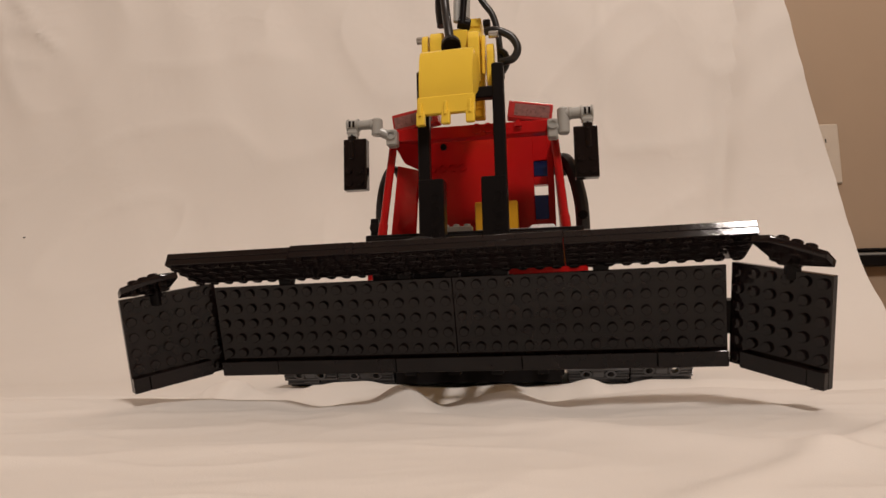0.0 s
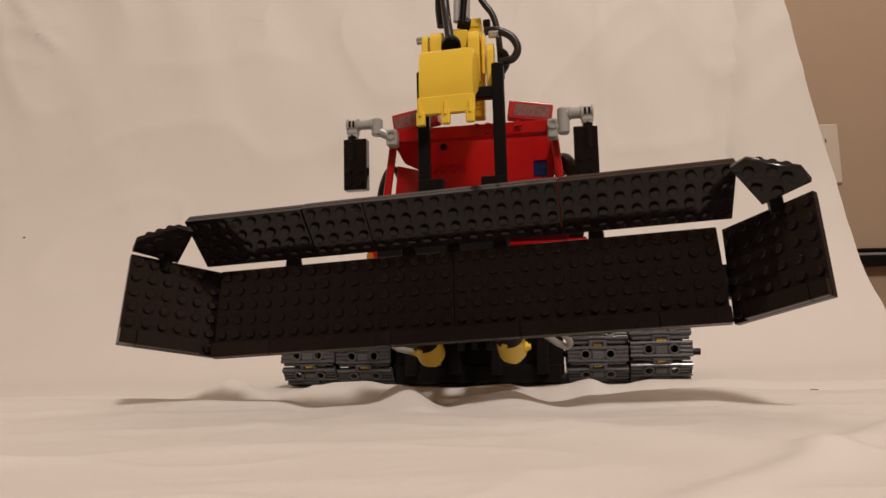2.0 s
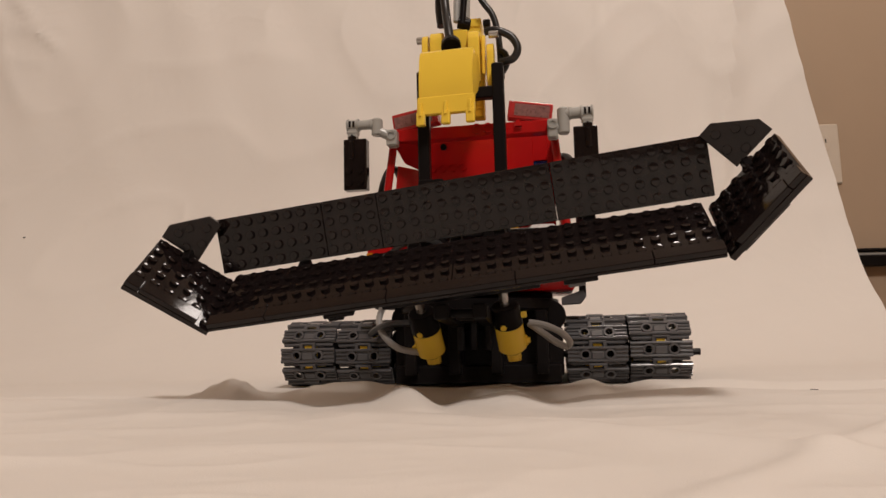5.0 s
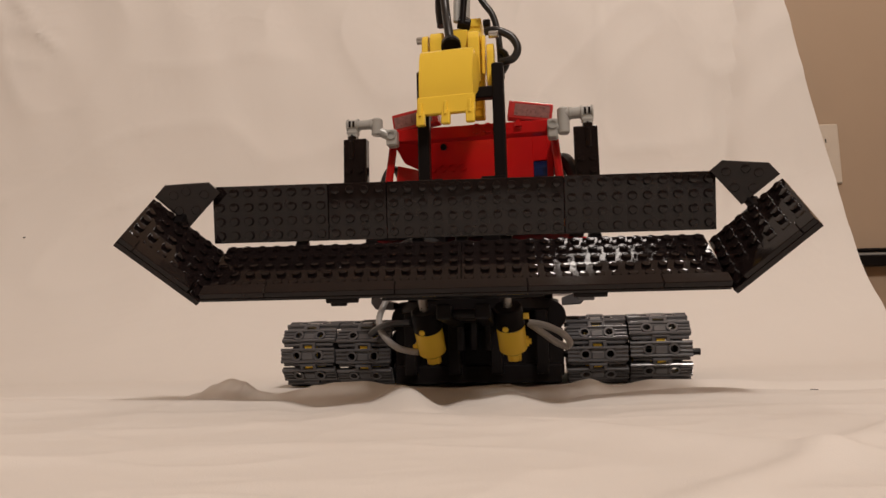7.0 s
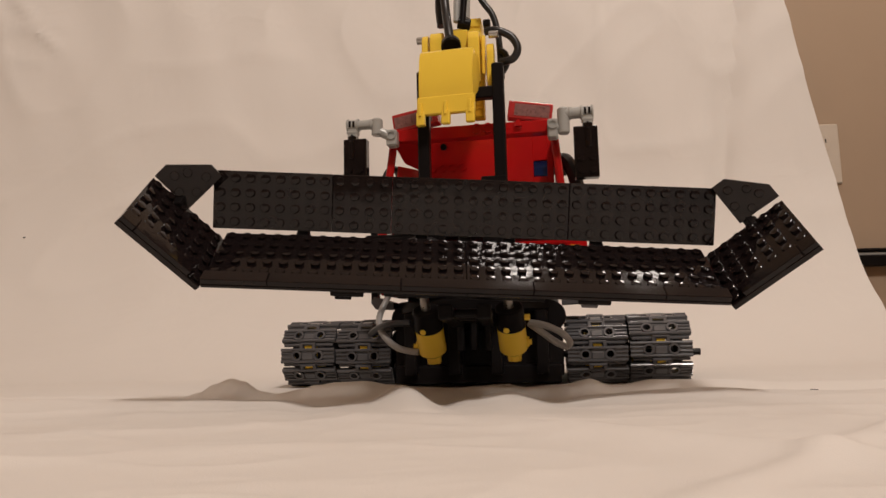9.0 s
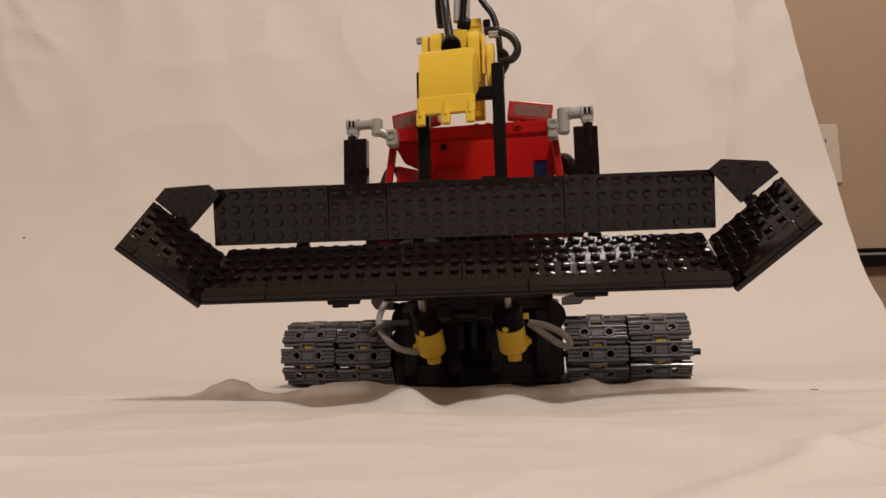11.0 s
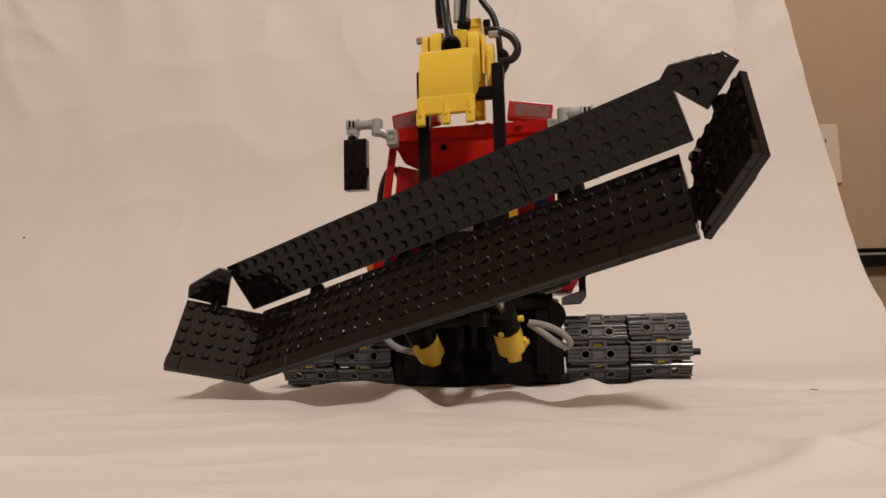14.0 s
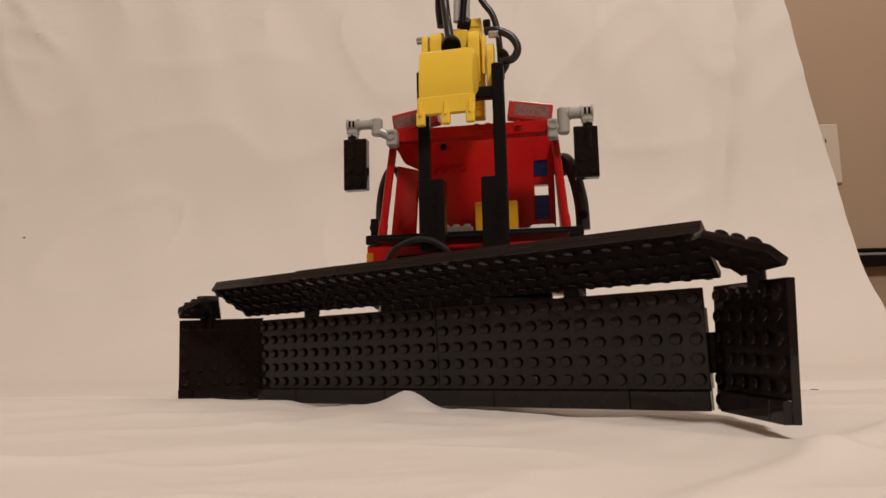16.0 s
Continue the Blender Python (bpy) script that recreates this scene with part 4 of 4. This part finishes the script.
BLADE_ROWS = [
    (0.0, 0.0046, -0.1206, 0.0242, 0.9889, 0.1473, -0.0059, -0.0177),
    (0.5, 0.0053, -0.1237, 0.0256, 0.9947, 0.1011, -0.0113, -0.0128),
    (1.0, 0.0054, -0.1273, 0.0277, 0.9986, 0.0487, -0.0148, -0.0103),
    (1.5, 0.0058, -0.1311, 0.0320, 0.9995, -0.0225, -0.0191, -0.0082),
    (2.0, 0.0051, -0.1357, 0.0380, 0.9917, -0.1262, -0.0208, -0.0155),
    (2.5, 0.0054, -0.1386, 0.0467, 0.9684, -0.2461, -0.0324, -0.0262),
    (3.0, 0.0031, -0.1410, 0.0596, 0.9101, -0.4069, -0.0515, -0.0595),
    (3.5, 0.0019, -0.1416, 0.0609, 0.9016, -0.4226, -0.0547, -0.0740),
    (4.0, 0.0015, -0.1416, 0.0609, 0.9023, -0.4199, -0.0560, -0.0804),
    (4.5, 0.0021, -0.1416, 0.0610, 0.9027, -0.4211, -0.0532, -0.0702),
    (5.3, 0.0055, -0.1418, 0.0613, 0.9033, -0.4273, -0.0371, -0.0123),
    (6.0, 0.0073, -0.1419, 0.0614, 0.9022, -0.4299, -0.0287, 0.0179),
    (6.5, 0.0082, -0.1420, 0.0615, 0.9014, -0.4311, -0.0244, 0.0332),
    (7.0, 0.0093, -0.1418, 0.0616, 0.9006, -0.4312, -0.0222, 0.0493),
    (7.5, 0.0102, -0.1415, 0.0616, 0.8992, -0.4324, -0.0183, 0.0646),
    (8.0, 0.0105, -0.1421, 0.0615, 0.8976, -0.4343, -0.0137, 0.0738),
    (8.5, 0.0119, -0.1413, 0.0614, 0.8977, -0.4316, -0.0151, 0.0872),
    (9.0, 0.0123, -0.1410, 0.0613, 0.8981, -0.4292, -0.0131, 0.0944),
    (9.6, 0.0125, -0.1409, 0.0613, 0.8983, -0.4283, -0.0123, 0.0973),
    (10.5, 0.0125, -0.1409, 0.0613, 0.8983, -0.4283, -0.0123, 0.0973),
    (10.8, 0.0119, -0.1409, 0.0613, 0.8992, -0.4283, -0.0149, 0.0883),
    (11.3, 0.0039, -0.1407, 0.0612, 0.9020, -0.4246, -0.0560, -0.0540),
    (11.5, -0.0004, -0.1403, 0.0605, 0.8966, -0.4202, -0.0734, -0.1187),
    (12.0, -0.0044, -0.1409, 0.0589, 0.8901, -0.4085, -0.0852, -0.1830),
    (12.5, -0.0049, -0.1406, 0.0586, 0.8914, -0.4014, -0.0855, -0.1924),
    (13.0, -0.0051, -0.1407, 0.0586, 0.8905, -0.4023, -0.0843, -0.1950),
    (13.5, -0.0051, -0.1407, 0.0586, 0.8905, -0.4023, -0.0843, -0.1950),
    (14.0, -0.0042, -0.1391, 0.0482, 0.9419, -0.2612, -0.0729, -0.1980),
    (14.5, -0.0039, -0.1370, 0.0419, 0.9611, -0.1742, -0.0609, -0.2055),
    (15.0, -0.0035, -0.1367, 0.0319, 0.9694, -0.1187, -0.0501, -0.2091),
    (15.5, -0.0039, -0.1341, 0.0203, 0.9749, -0.0656, -0.0331, -0.2103),
    (16.0, -0.0037, -0.1311, 0.0077, 0.9770, 0.0092, -0.0146, -0.2125),
]


def aim(foot, head, at_head=False):
    """The pose at foot, or at head, whose z axis runs from foot to head and whose x axis stays level."""
    z = (head - foot).normalized()
    x = Vector((1, 0, 0))
    x = (x - z * x.dot(z)).normalized()
    m = Matrix((x, z.cross(x), z)).transposed().to_4x4()
    return Matrix.Translation(head if at_head else foot) @ m


def head(k, m):
    """The upper end of a cylinder: leaning further forward as the blade sinks."""
    tip = m.col[0][2]
    high = m.translation.z + FEET[k].x * tip
    lean = radians(min(78, 34 + (0.059 - high) * 1000))
    return FEET[k] + Vector((-0.020 * tip - 0.003, -0.050 * math.sin(lean), 0.050 * math.cos(lean)))


def motions():
    rows = [(t, Matrix.Translation((x, y, z)) @ turned(a, b, c, d)) for t, x, y, z, a, b, c, d in BLADE_ROWS]
    walk(blade, rows)
    for k in (0, 1):
        walk(cylinders[k], [(t, aim(FEET[k], head(k, m))) for t, m in rows])
        walk(pistons[k], [(t, aim(FEET[k], head(k, m), True)) for t, m in rows])
    walk(lift_arm, [(t, aim(ARM_FOOT, m @ ARM_HEAD)) for t, m in rows])


motions()
